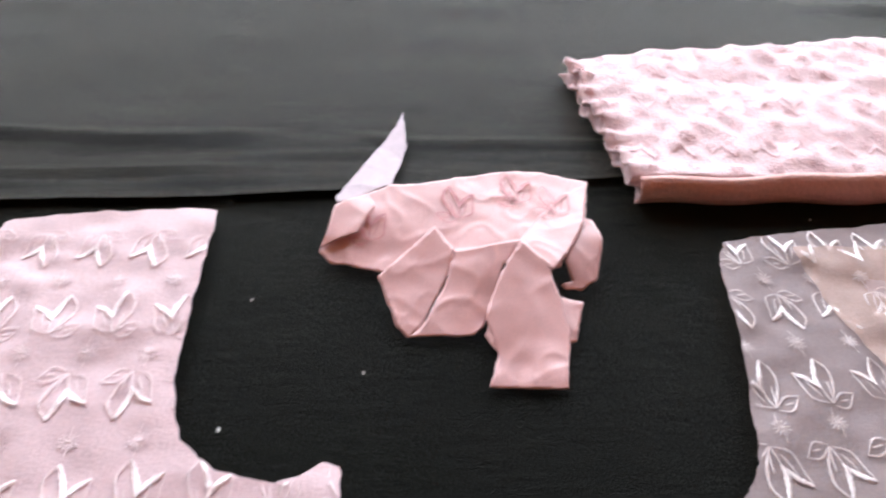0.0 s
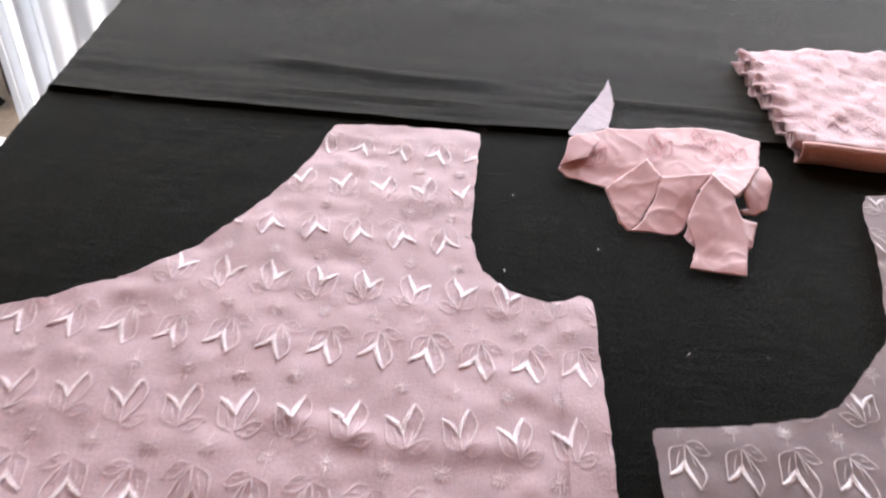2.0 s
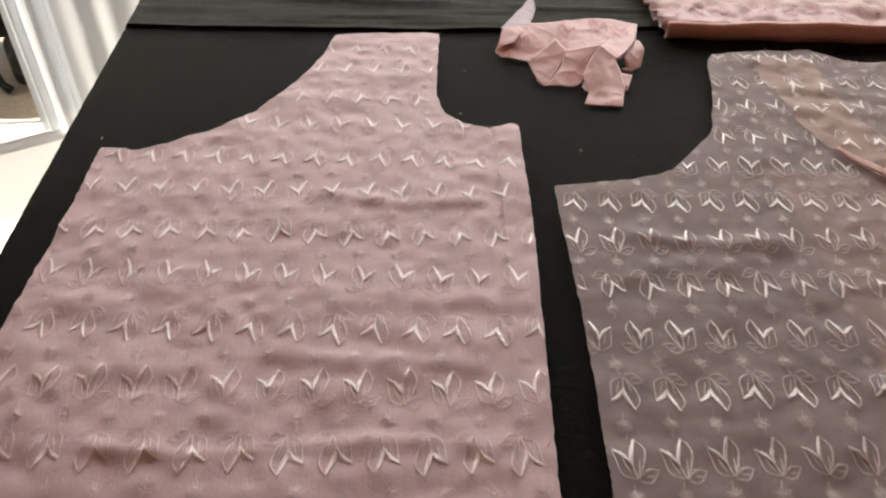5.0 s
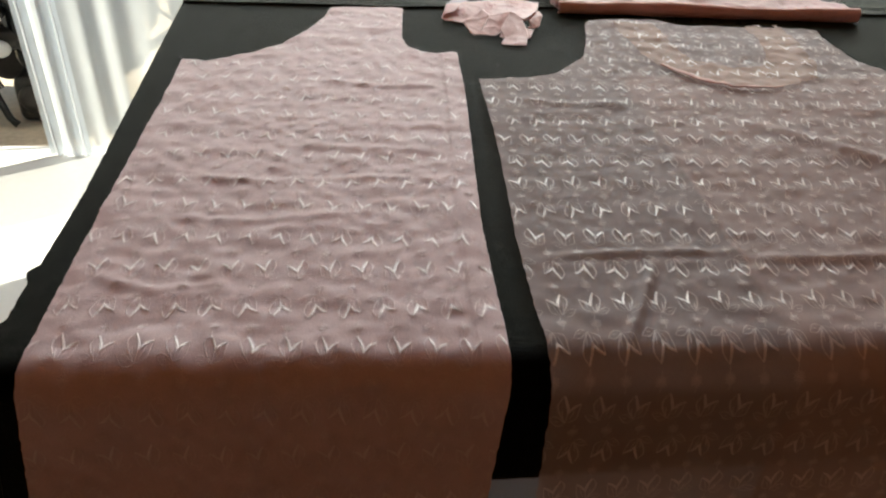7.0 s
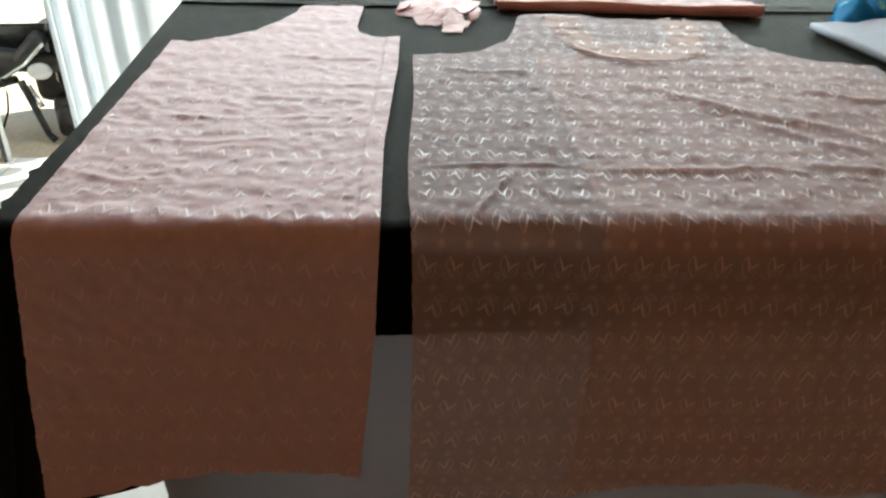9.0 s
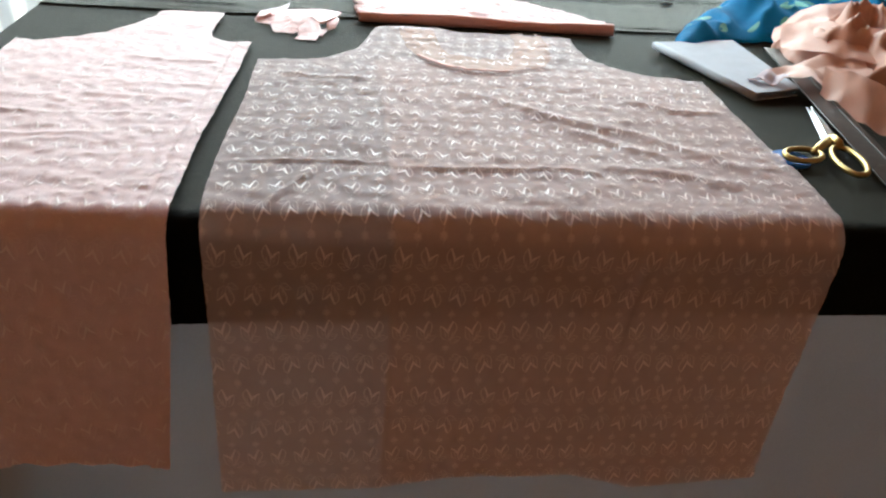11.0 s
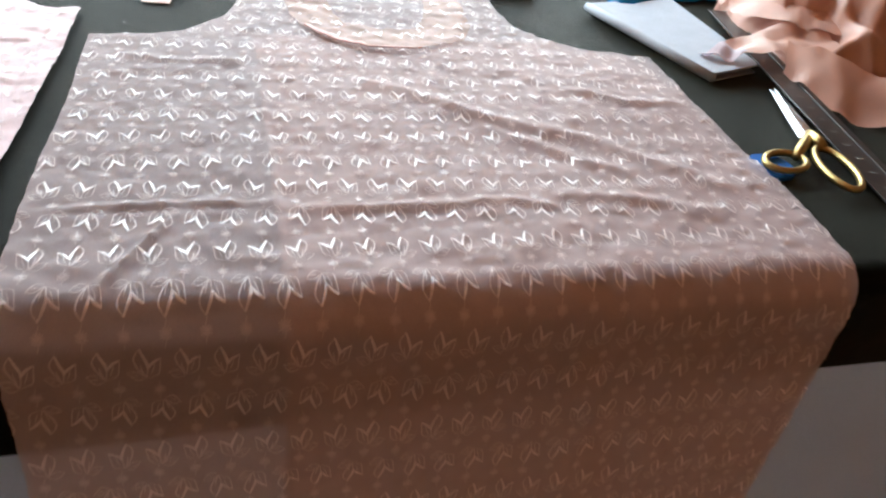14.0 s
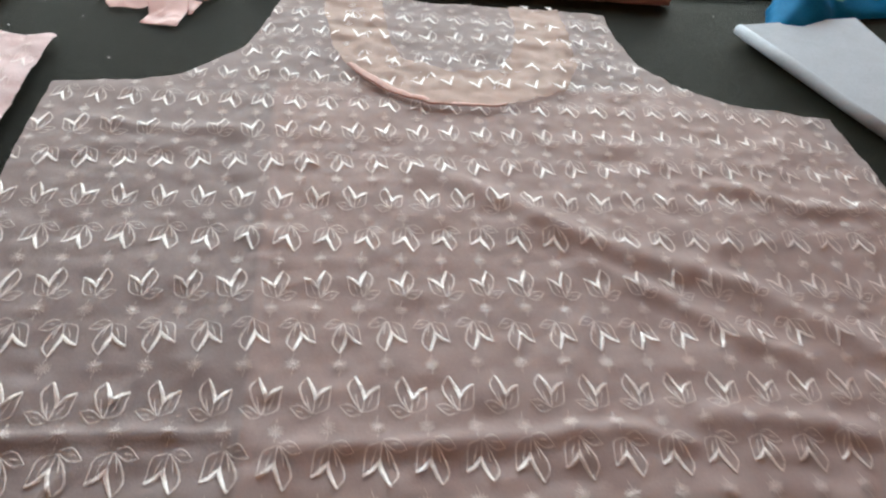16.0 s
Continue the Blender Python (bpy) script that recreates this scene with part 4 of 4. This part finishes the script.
# lint on the black cloth
lv, lf = [], []
rnd = random.Random(8)
for i in range(70):
    x, y = rnd.uniform(-0.32, 0.6), rnd.uniform(0.40, 0.85)
    a, r, w = rnd.uniform(0, 3.14), rnd.uniform(0.0006, 0.0016), rnd.uniform(0.0003, 0.0006)
    z = 0.7518 + (0.007 if y > 0.62 else 0.0)
    if inside(np.array([x]), np.array([y]), FRONT)[0] or inside(np.array([x]), np.array([y]), BACK)[0] or y > 0.62:
        continue
    c, s = math.cos(a), math.sin(a)
    o = len(lv)
    lv += [(x + r * c, y + r * s, z), (x - w * s, y + w * c, z + 0.0006), (x - r * c, y - r * s, z), (x + w * s, y - w * c, z)]
    lf += [(o, o + 1, o + 2, o + 3)]
tagged(put("lint", mesh_of("lint", lv, lf, M_LINT)), "tiny white specks of lint on the cloth", "lint", kind="stuff")


# ---- doorway: net curtain and motorcycle ----
def curtain():
    thing = empty("net_curtain", -0.75, WB - 0.03, 0.0, "white net curtain gathered beside the open doorway", "curtain")

    def hung(x0, x1, waves, amp, y0):
        v, f, n, m = [], [], 120, 24
        for i in range(n + 1):
            for k in range(m + 1):
                t, z = i / n, 0.003 + 2.48 * k / m
                spread = 1.0 - 0.10 * k / m
                x = x0 + (x1 - x0) * t * spread - 0.03 * k / m
                v.append((x, y0 + amp * (0.65 + 0.35 * math.sin(t * 13 + x0 * 9)) * math.sin(t * waves * 6.283 + 1.4 * math.sin(t * 8 + x0) + 0.6 * math.sin(k * 0.25 + t * 3)) * (1 - 0.3 * k / m), z))
        for i in range(n):
            for k in range(m):
                o = i * (m + 1) + k
                f.append((o, o + m + 1, o + m + 2, o + 1))
        return v, f
    v, f = hung(-0.935, -0.83, 3, 0.012, WB - 0.03)
    put("gathered_part", mesh_of("gathered_part", v, f, M_NET2), thing)
    v, f = hung(-0.845, -0.28, 6, 0.010, WB - 0.02)
    put("spread_part", mesh_of("spread_part", v, f, M_NET), thing)
    part("rod", tube([(DL, WB - 0.045, 2.49), (DR, WB - 0.045, 2.49)], 0.008, 10), M_STEEL, thing)


def motorcycle(x, y, turn):
    bike = empty("motorcycle", x, y, -0.006, "black motorcycle parked on sandy ground outside the doorway", "motorcycle")
    m = pose(x, y, -0.006, 0, 0, turn)

    def add(name, bm, mat, parent=bike, label="", smooth=True):
        bm.transform(m)
        return part(name, bm, mat, parent, label, smooth)
    for wx in (-0.62, 0.62):
        wheel = add("wheel", tube([(wx, -0.05, 0.29), (wx, 0.05, 0.29)], 0.035, 14), M_ENGINE)
        for name, r, t, mat in (("tyre", 0.265, 0.04, M_RUBBER), ("rim", 0.215, 0.014, M_STEEL)):
            bm = tube(ring_points((wx, 0, 0.29 + 0.012), r, r, 40, axis="y"), t, 10, True)
            bm.transform(m)
            part(name, bm, mat, wheel, smooth=True)
        for k in range(9):
            a = k * 0.698
            bm = tube([(wx, 0, 0.29), (wx + 0.21 * math.cos(a), 0, 0.30 + 0.21 * math.sin(a))], 0.004, 6)
            bm.transform(m)
            part("spoke", bm, M_STEEL, wheel)
    for s in (-0.075, 0.075):
        add("fork", tube([(0.62, s, 0.29), (0.50, s, 0.62), (0.42, s, 0.88)], [0.022, 0.024, 0.02], 10), M_DARK)
    add("mudguard", tube([(0.62 + 0.32 * math.cos(a), 0, 0.29 + 0.32 * math.sin(a)) for a in np.linspace(0.2, 2.6, 12)], 0.045, 8), M_DARK)
    add("fuel_tank", ball((0.16, 0, 0.78), 0.2, (1.25, 0.7, 0.62)), M_DARK)
    add("seat", ball((-0.36, 0, 0.77), 0.2, (1.7, 0.7, 0.32)), M_RUBBER)
    add("engine", box(-0.10, 0.22, -0.12, 0.12, 0.24, 0.55, 0.04), M_ENGINE)
    for k in range(5):
        add("cooling_fin", box(0.0, 0.26, -0.14, 0.14, 0.36 + 0.04 * k, 0.372 + 0.04 * k, 0.004), M_ENGINE)
    add("exhaust", tube([(0.2, -0.14, 0.32), (0.05, -0.17, 0.22), (-0.3, -0.18, 0.25), (-0.8, -0.19, 0.33)], [0.022, 0.025, 0.04, 0.045], 12), M_ENGINE)
    add("frame_tube", tube([(0.42, 0, 0.85), (0.28, 0, 0.45), (0.1, 0, 0.22), (-0.25, 0, 0.24), (-0.62, 0, 0.29)], 0.02, 8), M_DARK)
    add("handlebar", tube([(0.30, -0.34, 0.98), (0.38, -0.16, 1.0), (0.40, 0.16, 1.0), (0.30, 0.34, 0.98)], 0.014, 8), M_STEEL)
    add("headlight", ball((0.53, 0, 0.86), 0.09, (0.7, 1, 1)), M_LAMP)
    add("indicator", ball((0.46, -0.16, 0.80), 0.035, (1.3, 1, 1)), M_LAMP)
    add("crankcase", ball((0.10, 0, 0.25), 0.13, (1.5, 0.95, 0.9)), M_ENGINE)
    add("side_stand", tube([(0.02, -0.1, 0.24), (0.12, -0.19, 0.12), (0.20, -0.26, 0.012)], [0.014, 0.012, 0.016], 8), M_DARK)
    add("crash_guard", tube([(0.34, 0, 0.55), (0.42, -0.2, 0.45), (0.40, -0.24, 0.30), (0.28, -0.16, 0.20), (0.2, 0, 0.18)], 0.014, 8), M_DARK)
    add("cable", tube([(0.40, -0.06, 0.9), (0.52, -0.16, 0.62), (0.50, -0.18, 0.34), (0.40, -0.12, 0.22), (0.28, -0.1, 0.3)], 0.006, 6), M_RUBBER)
    for s in (-0.12, 0.10):
        add("centre_stand", tube([(-0.12, s, 0.30), (-0.02, s * 1.15, 0.14), (0.06, s * 1.5, 0.018)], [0.02, 0.018, 0.016], 8), M_DARK)
    add("footrest", tube([(-0.02, -0.12, 0.24), (-0.02, -0.27, 0.25)], [0.018, 0.022], 10), M_RUBBER)
    add("gear_lever", tube([(0.04, -0.15, 0.22), (0.10, -0.19, 0.17), (0.12, -0.26, 0.17)], 0.010, 8), M_STEEL)
    add("sump", box(-0.18, 0.20, -0.11, 0.11, 0.07, 0.30, 0.035), M_ENGINE)
    add("chain_case", box(-0.62, -0.10, -0.085, -0.05, 0.20, 0.32, 0.015), M_DARK)
    add("side_panel", box(-0.36, -0.08, -0.13, 0.13, 0.48, 0.68, 0.04), M_DARK)

    # the near side, seen beside the curtain
    part("leg_guard", tube([(-1.151, 1.790, 0.183), (-1.131, 1.790, 0.107), (-1.106, 1.790, 0.008), (-1.089, 1.790, -0.012)], [0.012, 0.011, 0.010, 0.012], 10), M_DARK, bike, smooth=True)
    part("brake_rod", tube([(-1.137, 1.800, 0.166), (-1.121, 1.800, 0.129), (-1.109, 1.800, 0.097)], 0.008, 8), M_STEEL, bike, smooth=True)
    part("front_fender", tube([(-1.279, 1.820, 0.166), (-1.213, 1.820, 0.201), (-1.148, 1.820, 0.239), (-1.074, 1.820, 0.313)], [0.016, 0.022, 0.026, 0.024], 12), M_ENGINE, bike, "grey curved fender", True)
    part("fender_trim", tube([(-1.255, 1.800, 0.164), (-1.197, 1.800, 0.192), (-1.133, 1.800, 0.230), (-1.063, 1.800, 0.296)], 0.006, 8), M_STEEL, bike, smooth=True)
    part("side_tube", tube([(-1.296, 1.810, 0.147), (-1.244, 1.810, 0.160), (-1.171, 1.810, 0.182)], 0.013, 8), M_DARK, bike, smooth=True)
    part("brake_cable", tube([(-1.206, 1.790, 0.190), (-1.201, 1.790, 0.140), (-1.212, 1.790, 0.087), (-1.239, 1.790, 0.033), (-1.271, 1.790, -0.009)], 0.0035, 6), M_RUBBER, bike, smooth=True)
    part("prop_stand", tube([(-1.281, 1.790, 0.086), (-1.280, 1.790, 0.005), (-1.279, 1.790, -0.012)], [0.009, 0.008, 0.008], 8), M_DARK, bike, smooth=True)
    part("cylinder_block", box(-1.085, -0.80, 1.80, 1.93, -0.012, 0.125, 0.025, seg=3), M_ENGINE, bike, "dusty cast engine block", True)
    part("gearbox_cover", ball((-1.03, 1.80, 0.065), 0.042, (1.0, 0.6, 1.0)), M_ENGINE, bike, smooth=True)
    part("air_box", box(-1.07, -0.72, 1.82, 1.98, 0.135, 0.36, 0.035, seg=3), M_DARK, bike, smooth=True)
    part("turn_signal", ball((-1.083, 1.780, 0.218), 0.034, (1.05, 0.8, 0.72)), M_LAMP, bike, "pale turn signal lens", True)


curtain()
motorcycle(-1.0, 2.02, 5)
lay_tiles()
